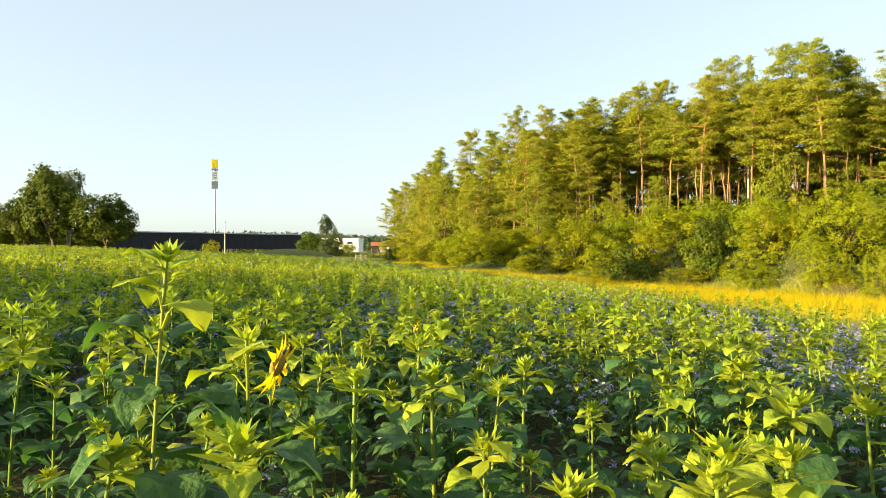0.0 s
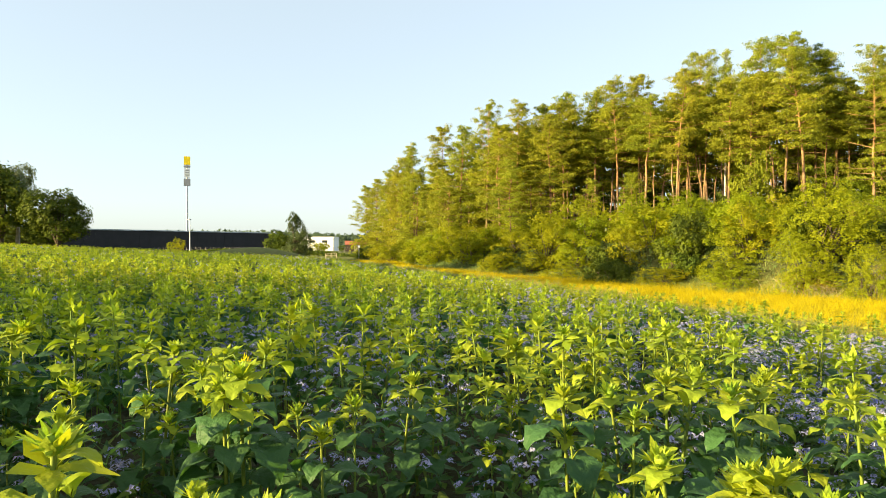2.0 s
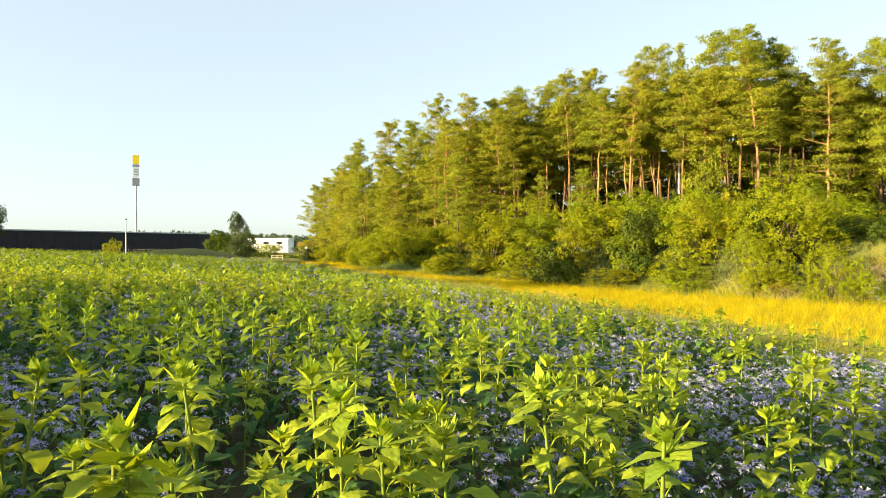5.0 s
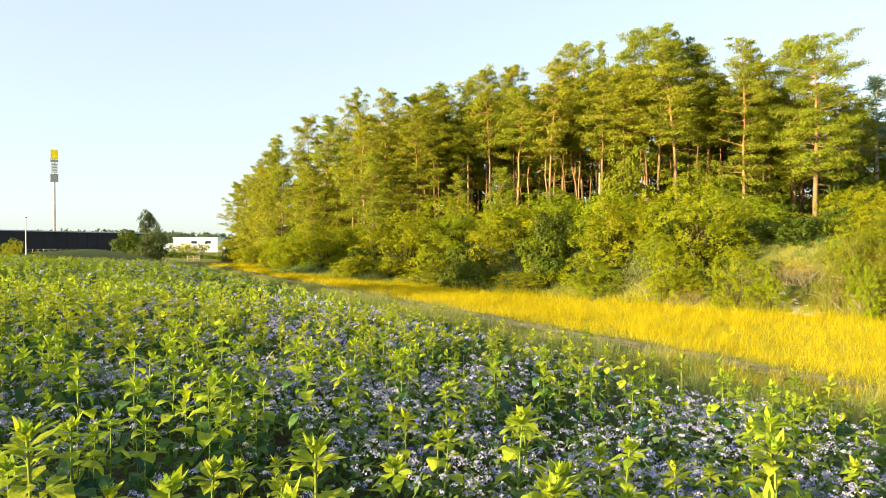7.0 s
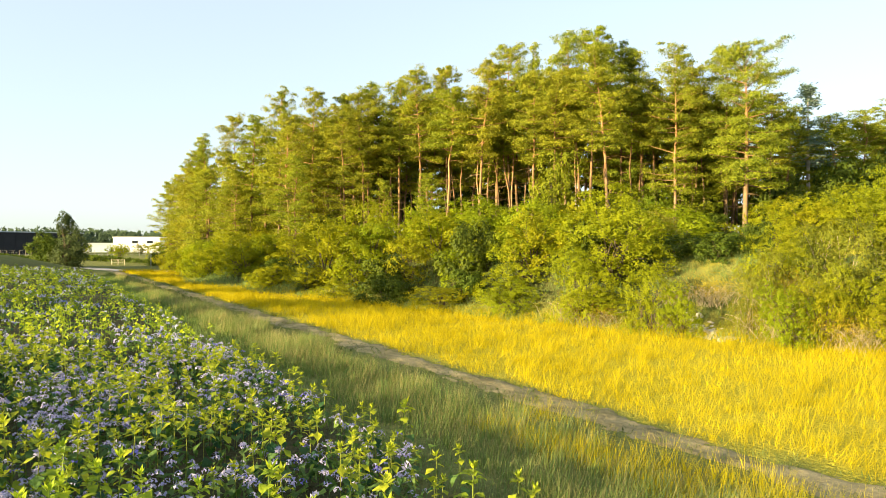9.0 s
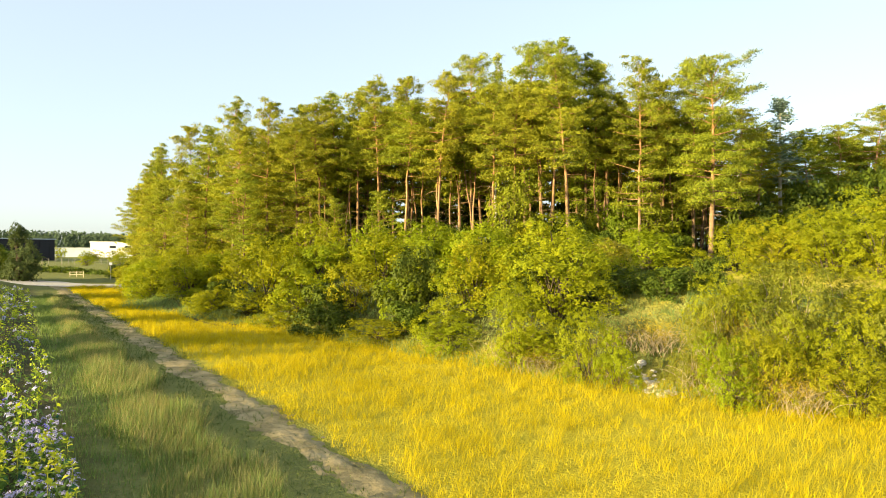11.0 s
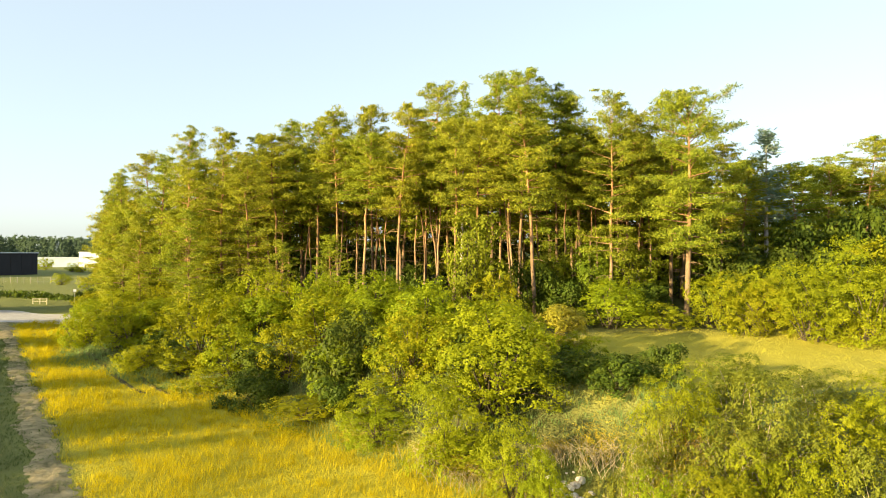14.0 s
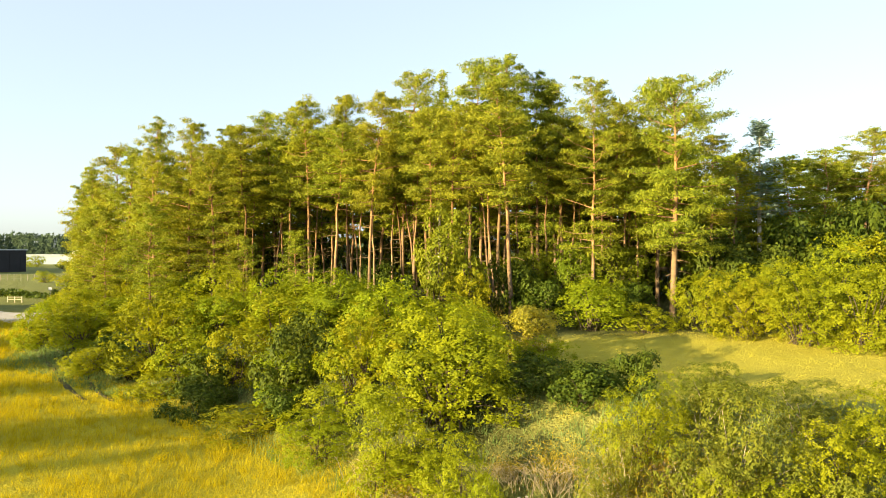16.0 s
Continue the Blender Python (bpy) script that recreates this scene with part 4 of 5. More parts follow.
def leafy_meshes(seed, R, Hc, trunk_h, nl, leaves, size, material, bark):
    """A broadleaf tree or shrub: limbs that fork into lobes, and a skin of small leaves on each lobe. R: radius, Hc: height."""
    rng = np.random.default_rng(seed)
    limbs, pos, nrm = [], [], []
    rz = (Hc - trunk_h) / 2
    cz = trunk_h + rz
    low = trunk_h < 0.5
    nl = max(9, int(nl * 0.45))
    lobes = []
    for k in range(nl):
        g = rng.normal(0, 1, 3)
        g /= np.linalg.norm(g)
        q = rng.uniform(0.35, 0.66)
        c = np.array([g[0] * R * q, g[1] * R * q, cz + g[2] * rz * q])
        if low:
            f = rng.uniform(0.0, 0.80)
            a, rad = k * 2.4 + rng.uniform(-0.5, 0.5), R * 0.70 * math.sqrt(max(0.04, 1 - (f - 0.15) ** 2 / 0.62)) * rng.uniform(0.3, 1.05)
            c = np.array([math.cos(a) * rad, math.sin(a) * rad, f * Hc])
        rr = rng.uniform(0.24, 0.44) * min(R, rz * 1.15)
        lobes.append((c, rr))
        s = np.linspace(0, 1, 4)
        foot_p = np.array([rng.normal(0, 0.12 * R * low), rng.normal(0, 0.12 * R * low), trunk_h * 0.7])
        bendy = np.array([0, 0, 1.0]) * (np.sin(s * np.pi) * 0.12 * Hc)[:, None]
        limbs.append(tube(foot_p + (c - foot_p) * s[:, None] + bendy * 0.6, np.interp(s, (0, 1), (0.014 * Hc * 0.6, 0.006 * Hc * 0.4)), 3))
    C, RR = np.array([c for c, _ in lobes]), np.array([r for _, r in lobes])
    # sprays of leaves over the outside of the lobes
    per = 22
    ns = leaves // per
    cand = ns * 5
    which = rng.choice(nl, cand, p=RR ** 2 / np.sum(RR ** 2))
    v = rng.normal(0, 1, (cand, 3)) + np.array([0, 0, 0.25])
    v /= np.linalg.norm(v, axis=1)[:, None]
    p = C[which] + v * (RR[which] * rng.uniform(0.72, 1.16, cand))[:, None] * np.array([1.08, 1.08, 0.9])
    gap = np.min(np.linalg.norm(p[:, None] - C[None], axis=2) / RR[None], axis=1)
    ok = (gap > 0.70) & (p[:, 2] > 0.06)
    p, v = p[ok][:ns], v[ok][:ns]
    out = p - np.array([0, 0, cz * 0.7])
    out /= np.linalg.norm(out, axis=1)[:, None]
    g = rng.normal(0, 1, (len(p), per, 3))
    rs = size * rng.uniform(1.1, 2.3, len(p))
    side = g - 0.55 * np.sum(g * v[:, None], axis=2)[..., None] * v[:, None]
    pos = (p[:, None] + side * (rs * 0.62)[:, None, None]).reshape(-1, 3)
    nrm = (0.75 * v[:, None] + 0.25 * out[:, None] + 0.30 * g + np.array([0, 0, 0.30])).reshape(-1, 3)
    ok = pos[:, 2] > 0.05
    pos, nrm = pos[ok], nrm[ok]
    if not low:
        s = np.linspace(0, 1, 5)
        limbs.append(tube(np.stack([0.05 * np.sin(s * 3), 0 * s, s * (trunk_h + rz)], -1), 0.028 * Hc * (1 - 0.7 * s), 7))
    LV, LF = join(limbs)
    crown = cards(rng, pos, nrm, size, size * 0.75, 0.45)
    return mk("stem", LV, LF, bark), mk("foliage", *crown, material)


def stand(meshes, names, name, label, category, group, x, y, scale, turn, sink=0.1, lean=0.0):
    m = Matrix.Translation((x, y, float(height(x, y)) - sink)) @ Matrix.Rotation(lean, 4, 'Y') @ Matrix.Rotation(turn, 4, 'Z')
    root = thing(name, label, category, group, m=m @ Matrix.Diagonal((*scale, 1)))
    for n, me in zip(names, meshes):
        ob = part(n, me, root)
        if n in ("stalk_tangle", "dry_foliage"):
            tagged(ob, kind="stuff")
    return root


PINES = [pine_meshes(100 + k, 17.0, b, w, n, 4, 74, (0.235, 0.070)) for k, (b, w, n) in enumerate(((0.14, 2.6, 62), (0.20, 2.6, 58), (0.26, 2.7, 54), (0.52, 2.3, 42), (0.60, 2.1, 38), (0.48, 2.2, 44), (0.56, 2.5, 40)))]
THINPINES = [pine_meshes(120 + k, 15.0, 0.58, 1.3, 24, 3, 46, (0.28, 0.085), 0.0066) for k in range(3)]
BUSHYPINES = [pine_meshes(140 + k, 14.0, 0.05, 2.6, 62, 4, 62) for k in range(2)]
MIDPINES = [pine_meshes(150 + k, 17.0, 0.36, 2.6, 44, 4, 30, (0.36, 0.12)) for k in range(3)]
BACKPINES = [pine_meshes(160 + k, 16.0, 0.12, 2.9, 40, 3, 26, (0.60, 0.24), pad=1.2) for k in range(3)]
BIGPINE = pine_meshes(187, 14.8, 0.30, 3.5, 44, 7, 80, (0.24, 0.068), 0.0150, 0.6, 1.1)

# front pines: place and height of the tip above the datum
FRONT = [(-23.3, 97, 16.8), (-17.4, 90, 17.9), (-11.0, 82, 18.9), (-6.9, 80, 18.7), (-4.6, 83, 18.7), (-1.8, 79, 18.1), (-0.8, 85, 20.5), (1.4, 80, 19.4),
         (3.8, 77, 19.9), (6.3, 81, 21.2), (9.0, 72, 19.6), (12.2, 78, 22.5), (16.6, 74, 22.2), (18.4, 71, 21.9), (18.9, 66.5, 19.2),
         (21.7, 73, 21.1), (23.5, 72.7, 20.5), (24.6, 68, 19.3), (27.0, 73, 19.0), (29.9, 70.6, 20.3), (50.8, 80, 18.7), (6.2, 74, 17.4), (13.4, 71, 18.0), (15.0, 69, 17.5),
         (34.6, 73, 16.6), (37.6, 76, 15.6), (43.5, 78, 15.8), (46.6, 79, 16.6), (-8.6, 77, 15.5), (-3.0, 74.5, 15.8), (-14.5, 85, 17.0)]
rng = np.random.default_rng(71)
for k, (x, y, top) in enumerate(FRONT):
    H = top - float(height(x, y))
    kind = PINES[k % 3 if x < -2.5 else (2 if k % 2 else 5) if x > 19.5 else 3 + k % 4]
    sx = rng.uniform(0.9, 1.12)
    stand(kind, ("trunk", "crown"), "pine_tree", "tall Scots pine with reddish trunk at the wood's edge", "pine tree", "pines of the wood",
          x, y, (sx, sx, (H + 0.1) / 17.0), rng.uniform(0, 6.28))
stand(BIGPINE, ("trunk", "crown"), "pine_tree", "broad lone-standing Scots pine with orange trunk and long bare limbs", "pine tree", "pines of the wood", 29.3, 65.8, (1, 1, 1.0), 0.6)
# pines with foliage down to the ground at the wood's far corner
for x, y, top in ((-26.3, 101, 15.5), (-31, 112, 15.0), (-36.5, 122, 14.6), (-41, 130, 14.2), (-22.5, 95, 13.0), (-18.2, 90, 14.0), (-43, 140, 14.5), (-28, 106, 13.5), (-33, 117, 13.0), (-15.5, 83, 11.0), (4.6, 67.5, 9.0), (1.0, 68, 8.6), (-7, 72, 11)):
    H = top - float(height(x, y))
    sx = 0.95 * H / 14 + 0.12
    stand(BUSHYPINES[int(abs(x)) % 2], ("trunk", "crown"), "pine_tree", "young Scots pine with foliage down to the ground", "pine tree", "pines of the wood",
          x, y, (sx, sx, (H + 0.1) / 14.0), rng.uniform(0, 6.28))
# the second row, whose crowns close the gaps
for k in range(22):
    x = -13.5 + 2.2 * k + rng.uniform(-0.6, 0.6)
    y = float(np.interp(x, (-14, -5, 5, 15, 34), (89, 87, 84, 79, 76))) + rng.uniform(-1, 3)
    top = float(np.interp(x, (-14, -8, 2, 10, 18, 26, 31, 35), (16.2, 17.2, 18.2, 19.6, 20.4, 18.6, 17.0, 14.5))) * rng.uniform(0.94, 1.02)
    sx = rng.uniform(0.95, 1.15)
    stand(MIDPINES[k % 3], ("trunk", "crown"), "pine_tree", "Scots pine in the second row of the wood", "pine tree", "pines of the wood", x, y, (sx, sx, (top - float(height(x, y))) / 17.0), rng.uniform(0, 6.28))
# slender pines that stand between them
for k in range(46):
    x = -10 + 44 * ((k * 0.618 + 0.3) % 1.0) + rng.uniform(-0.6, 0.6)
    y = float(np.interp(x, (-10, 0, 15, 34), (82, 78, 71, 71))) + rng.uniform(0, 9)
    H = float(np.interp(x, (-10, 10, 20, 34), (14.5, 15.5, 16.0, 13.5))) * rng.uniform(0.85, 1.0)
    stand(THINPINES[k % 3], ("trunk", "crown"), "pine_tree", "slender bare-trunked Scots pine inside the wood", "pine tree", "pines of the wood", x, y, (1, 1, H / 15.0), rng.uniform(0, 6.28), lean=rng.normal(0, 0.045))
# deeper rows of the wood
for k in range(52):
    x = -32 + 92 * ((k * 0.618) % 1.0) + rng.uniform(-1, 1)
    lo = np.interp(x, (-32, -14, 0, 20, 34, 60), (112, 96, 91, 84, 82, 82))
    y = lo + rng.uniform(0, 1) ** 1.5 * 26
    H = float(np.interp(x, (-32, -10, 12, 30, 60), (12.0, 14.0, 15.5, 13.5, 11.5))) * rng.uniform(0.85, 1.08)
    sx = rng.uniform(0.95, 1.25)
    stand(BACKPINES[k % 3], ("trunk", "crown"), "pine_tree", "Scots pine standing deep in the shaded wood", "pine tree", "pines of the wood", x, y, (sx, sx, H / 16.0), rng.uniform(0, 6.28))
stand(spruce_meshes(201, 18.0, None, True), ("trunk", "crown"), "spruce_tree", "thin half-bare spruce with a pale trunk", "spruce tree", "", 14.2, 76.3, (1, 1, 1.02), 0.3)
stand(spruce_meshes(202, 14.5, M_PINEBLUE, True), ("trunk", "crown"), "spruce_tree", "blue-grey spruce rising above the wood", "spruce tree", "", 40.3, 77, (1.7, 1.7, 1.0), 1.2)
stand(spruce_meshes(203, 15.0), ("trunk", "crown"), "spruce_tree", "dark pointed spruce at the wood's corner", "spruce tree", "", -24.3, 98.5, (0.9, 0.9, 1.04), 2.2)

# ---------------------------------------------------------------- shrubs of the bank
SHRUB = [leafy_meshes(300 + k, 2.5, 4.6, 0.1, 46, 4600, 0.150, M_LEAF, M_BARKDARK) for k in range(4)]
NEARSHRUB = [leafy_meshes(310 + k, 2.5, 4.6, 0.1, 52, 12500, 0.090, M_LEAF, M_BARKDARK) for k in range(3)]
# shrubs in shaded spots, with that shade put into the dark leaf colour
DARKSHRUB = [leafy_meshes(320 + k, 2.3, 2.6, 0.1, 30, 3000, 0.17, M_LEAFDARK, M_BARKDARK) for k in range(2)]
YELSHRUB = [leafy_meshes(330, 2.0, 4.0, 0.15, 28, 7000, 0.12, M_LEAFYEL, M_BARKDARK)]
OLIVE = [leafy_meshes(334 + k, 2.4, 4.0, 0.1, 38, 8500, 0.095, M_OLIVE, M_TWIG) for k in range(2)]
OAK = [leafy_meshes(340 + k, 3.0, 7.0, 0.3, 66, 20000, 0.115, M_LEAF, M_BARKDARK) for k in range(2)]
DEEP = [leafy_meshes(350 + k, 2.8, 6.5, 0.3, 60, 7000, 0.18, M_LEAFDEEP, M_BARKDARK) for k in range(2)]
# x, y, top above datum, half width, kind
BUSHES = [(-3.0, 63, 5.8, 2.9, 'S'), (2.1, 57.6, 2.4, 2.4, 'D'), (-14.8, 78, 3.0, 2.3, 'S'), (-19.9, 86, 2.6, 1.9, 'S'), (5.2, 59, 5.8, 3.0, 'S'),
          (8.2, 61, 7.0, 3.5, 'O'), (9.2, 50, 2.2, 1.7, 'S'), (7.0, 52, 1.8, 1.6, 'D'), (11.6, 57, 6.5, 2.6, 'S'), (14.3, 46.5, 6.6, 2.9, 'O'),
          (12.4, 44.6, 3.2, 1.6, 'S'), (18.1, 53, 5.5, 1.8, 'Y'), (18.4, 50, 4.4, 1.5, 'S'), (14.6, 41.6, 2.6, 1.4, 'S'), (18.4, 37.6, 2.2, 1.2, 'S'), (15.4, 40.2, 1.7, 0.9, 'S'), (17.9, 39.9, 2.3, 0.9, 'B'), (19.3, 40.6, 3.1, 1.0, 'B'), (20.9, 38.2, 2.4, 1.0, 'S'), 
          (22.0, 40, 4.5, 1.9, 'B'), (22.3, 43, 4.3, 1.4, 'B'), (21.8, 36.2, 1.6, 1.4, 'S'), (24.0, 36.5, 3.2, 1.5, 'B'), (24.8, 40, 3.9, 1.5, 'S'), (20.6, 39.4, 3.0, 1.3, 'B'), (19.8, 37.6, 2.2, 1.2, 'S'), (22.4, 38.0, 2.8, 1.3, 'S'),
          (21.1, 45.5, 4.3, 1.2, 'D'), (19.6, 47, 3.9, 1.5, 'D'), (23.3, 62.5, 6.3, 2.7, 'S'), (26.0, 61, 4.8, 1.8, 'S'), (29.6, 62, 7.0, 2.2, 'S'),
          (31.4, 60, 7.2, 2.5, 'S'), (33.4, 57.8, 7.3, 2.6, 'S'), (36.0, 56.4, 8.0, 2.9, 'S'), (38.5, 55, 8.4, 3.0, 'S'), (42.0, 54, 8.8, 3.2, 'O'), (46, 53, 8.8, 3.2, 'S'), (33.5, 63, 8.0, 2.8, 'S'), (37, 61, 9.0, 3.0, 'S'),
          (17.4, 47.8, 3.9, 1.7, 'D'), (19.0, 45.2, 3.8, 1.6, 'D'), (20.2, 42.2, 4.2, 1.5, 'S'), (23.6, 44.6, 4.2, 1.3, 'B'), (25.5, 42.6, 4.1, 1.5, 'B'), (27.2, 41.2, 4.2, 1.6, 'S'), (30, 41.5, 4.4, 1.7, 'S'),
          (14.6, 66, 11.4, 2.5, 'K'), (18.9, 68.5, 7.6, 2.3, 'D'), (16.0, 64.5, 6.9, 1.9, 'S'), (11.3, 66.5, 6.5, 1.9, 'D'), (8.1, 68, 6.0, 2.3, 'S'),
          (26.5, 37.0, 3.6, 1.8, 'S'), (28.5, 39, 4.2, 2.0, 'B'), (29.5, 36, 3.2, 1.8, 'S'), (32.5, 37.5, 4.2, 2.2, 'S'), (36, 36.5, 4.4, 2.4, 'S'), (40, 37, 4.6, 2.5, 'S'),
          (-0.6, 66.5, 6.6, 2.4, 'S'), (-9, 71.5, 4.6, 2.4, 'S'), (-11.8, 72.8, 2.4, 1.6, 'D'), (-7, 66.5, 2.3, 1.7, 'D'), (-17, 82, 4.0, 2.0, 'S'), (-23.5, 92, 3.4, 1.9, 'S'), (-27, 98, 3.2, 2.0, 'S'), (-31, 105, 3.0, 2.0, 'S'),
          # tall 'D' bushes behind the trunks stand in for the wood's dark interior
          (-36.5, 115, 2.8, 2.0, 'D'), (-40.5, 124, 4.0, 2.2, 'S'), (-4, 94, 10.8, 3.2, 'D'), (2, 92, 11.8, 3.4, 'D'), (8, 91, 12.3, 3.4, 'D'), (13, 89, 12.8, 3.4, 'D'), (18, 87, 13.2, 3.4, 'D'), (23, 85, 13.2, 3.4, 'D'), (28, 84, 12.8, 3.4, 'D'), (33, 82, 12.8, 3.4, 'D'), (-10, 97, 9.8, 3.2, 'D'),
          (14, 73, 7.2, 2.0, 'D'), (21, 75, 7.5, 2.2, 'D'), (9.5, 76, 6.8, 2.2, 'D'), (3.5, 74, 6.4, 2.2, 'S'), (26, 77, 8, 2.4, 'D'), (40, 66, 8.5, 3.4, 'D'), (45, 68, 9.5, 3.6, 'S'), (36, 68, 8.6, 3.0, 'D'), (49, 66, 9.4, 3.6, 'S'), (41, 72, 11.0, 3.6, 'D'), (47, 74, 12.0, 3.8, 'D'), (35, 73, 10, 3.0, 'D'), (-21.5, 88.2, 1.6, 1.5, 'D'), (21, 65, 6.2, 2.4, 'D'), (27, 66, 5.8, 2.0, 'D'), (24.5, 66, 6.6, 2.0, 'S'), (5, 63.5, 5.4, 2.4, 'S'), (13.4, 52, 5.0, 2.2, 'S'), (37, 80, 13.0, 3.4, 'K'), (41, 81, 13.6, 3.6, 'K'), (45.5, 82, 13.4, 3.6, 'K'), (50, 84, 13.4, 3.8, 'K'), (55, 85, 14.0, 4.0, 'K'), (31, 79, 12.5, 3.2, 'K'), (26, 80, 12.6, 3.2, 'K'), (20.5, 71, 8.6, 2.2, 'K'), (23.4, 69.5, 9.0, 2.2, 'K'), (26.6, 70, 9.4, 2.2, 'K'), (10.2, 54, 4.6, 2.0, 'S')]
rng = np.random.default_rng(77)
for k in range(50):
    x = -24 + 41 * ((k * 0.618 + 0.13) % 1.0)
    d = (0.5 if x > -8 else 3.2) + 11.5 * ((k * 0.414) % 1.0) ** 1.6
    y = float(foot(x)) + d / 0.8
    top = float(height(x, y)) + np.interp(d, (1, 4, 12), (1.6, 3.0, 3.6)) * rng.uniform(0.8, 1.3)
    half = rng.uniform(1.6, 2.5)
    if not (x > 13.6 and y < 46):
        BUSHES.append((x, y, top, half, 'D' if k % 6 == 5 and x > -8 else 'S'))
for k, (x, y, top, hw, kd) in enumerate(BUSHES):
    H = top - float(height(x, y)) + 0.15
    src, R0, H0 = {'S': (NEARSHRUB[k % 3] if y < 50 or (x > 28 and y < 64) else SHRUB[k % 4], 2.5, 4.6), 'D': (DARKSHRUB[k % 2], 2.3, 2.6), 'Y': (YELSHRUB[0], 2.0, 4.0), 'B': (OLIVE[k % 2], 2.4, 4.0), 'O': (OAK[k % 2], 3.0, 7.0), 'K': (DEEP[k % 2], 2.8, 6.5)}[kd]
    label = {'S': "dense green deciduous shrub on the bank", 'D': "low dark green shrub, shade put into its leaf colour", 'Y': "yellowing shrub on the bank", 'B': "olive-brown dry shrub on the bank", 'O': "tall leafy young oak on the bank", 'K': "deep green broadleaf tree among the pine trunks"}[kd]
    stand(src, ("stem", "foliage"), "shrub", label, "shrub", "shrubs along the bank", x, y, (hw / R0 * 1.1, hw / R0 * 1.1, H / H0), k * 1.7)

# trees left of the field and beside the gravel road
LINDEN = [leafy_meshes(360 + k, 4.2, 9.5, 0.7, 50, 8000, 0.32, M_LEAFDARK, M_BARKDARK) for k in range(2)]
BIRCH = leafy_meshes(366, 2.6, 9.5, 2.0, 36, 4500, 0.24, M_BIRCH, M_BARKPALE)
for x, y, top, R, g in ((-61.8, 66, 13.0, 4.4, 0.4), (-54.6, 66, 9.3, 3.6, 2.0), (-66.5, 67, 9.6, 3.6, 3.0), (-58, 69, 7.8, 3.8, 1.2), (-71, 68, 7.8, 3.4, 3.3), (-78, 72, 7.4, 4.5, 4.2), (-74, 82, 6.0, 4.5, 0.9),
                        # unseen trees, added out of view to cast shade bands on crop and meadow
                        (-51, -18.6, 13.0, 5.0, 0.9), (-51, -22.6, 12.9, 5.0, 1.5), (-53, -26.2, 13.1, 5.0, 0.6), (-53.5, -14.0, 13.3, 4.6, 1.1), (-56, -20.0, 13.9, 5.0, 2.3), (-50, -12.0, 12.8, 4.2, 1.3), (-52.5, 16.6, 17.2, 2.9, 1.4), (-52, 29.4, 16.6, 1.7, 0.2), (-56, 36.6, 16.6, 2.3, 0.7), (-58, 7.0, 16.5, 1.0, 0.3), (-60, 47.6, 15.6, 3.6, 1.6)):
    H = top - float(height(x, y))
    stand(LINDEN[int(g) % 2], ("stem", "foliage"), "broadleaf_tree", "dark leafy tree at the edge of the field", "tree", "trees left of the field", x, y, (R / 4.2, R / 4.2, H / 9.5), g)
stand(BIRCH, ("stem", "foliage"), "birch_tree", "airy grey-green birch behind the dark trees", "tree", "trees left of the field", -63, 69.5, (1, 1, (14.0 - float(height(-63, 69.5))) / 9.5), 0.2)
def taper(meshes, Hc):
    """Draws a crown in towards its tip."""
    for me in meshes:
        V = np.empty(len(me.vertices) * 3, dtype=np.float32)
        me.vertices.foreach_get("co", V)
        V = V.reshape(-1, 3)
        V[:, :2] *= np.interp(V[:, 2] / Hc, (0, 0.3, 1.0), (1.1, 1.15, 0.30))[:, None]
        me.vertices.foreach_set("co", V.ravel())
        me.update()
    return meshes


LONE = taper(leafy_meshes(368, 2.6, 7.2, 0.35, 56, 8000, 0.22, M_ROADTREE, M_BARKDARK), 7.2)
stand(LONE, ("stem", "foliage"), "broadleaf_tree", "upright pointed grey-green tree beside the gravel road", "tree", "", -43.9, 103, (1.0, 1.0, (8.7 - float(height(-43.9, 103))) / 7.2), 0.4)
ROUND = leafy_meshes(369, 2.5, 6.0, 0.2, 50, 8000, 0.22, M_LEAFDARK, M_BARKDARK)
stand(ROUND, ("stem", "foliage"), "broadleaf_tree", "round dark green tree beside the gravel road", "tree", "", -46.9, 104.5, (1.1, 1.1, (6.8 - float(height(-46.9, 104.5))) / 6.0), 1.0)

# ---------------------------------------------------------------- bank details: limestone rubble and dry brush
def rock_mesh(seed):
    rng = np.random.default_rng(seed)
    bm = bmesh.new()
    bmesh.ops.create_icosphere(bm, subdivisions=1, radius=0.5)
    for v in bm.verts:
        v.co *= rng.uniform(0.7, 1.15)
        v.co.z *= 0.6
    me = bpy.data.meshes.new("rock")
    bm.to_mesh(me)
    bm.free()
    me.materials.append(M_ROCK)
    return me


ROCKS = [rock_mesh(k) for k in range(5)]
rng = np.random.default_rng(81)
for k in range(96):
    t = rng.uniform(0, 1)
    x, y = 16.1 + 0.9 * t + rng.normal(0, 0.38), 39.2 + 3.1 * (1 - t) + rng.normal(0, 0.35)
    s = rng.uniform(0.14, 0.28) if k % 3 else rng.uniform(0.28, 0.48)
    tagged(new("rock", ROCKS[k % 5]), "pale broken limestone lump on the bank", "rock", "limestone rubble").matrix_basis = \
        Matrix.Translation((x, y, float(height(x, y)) + 0.12 * s)) @ Matrix.Rotation(rng.uniform(0, 6), 4, 'Z') @ Matrix.Scale(s, 4)


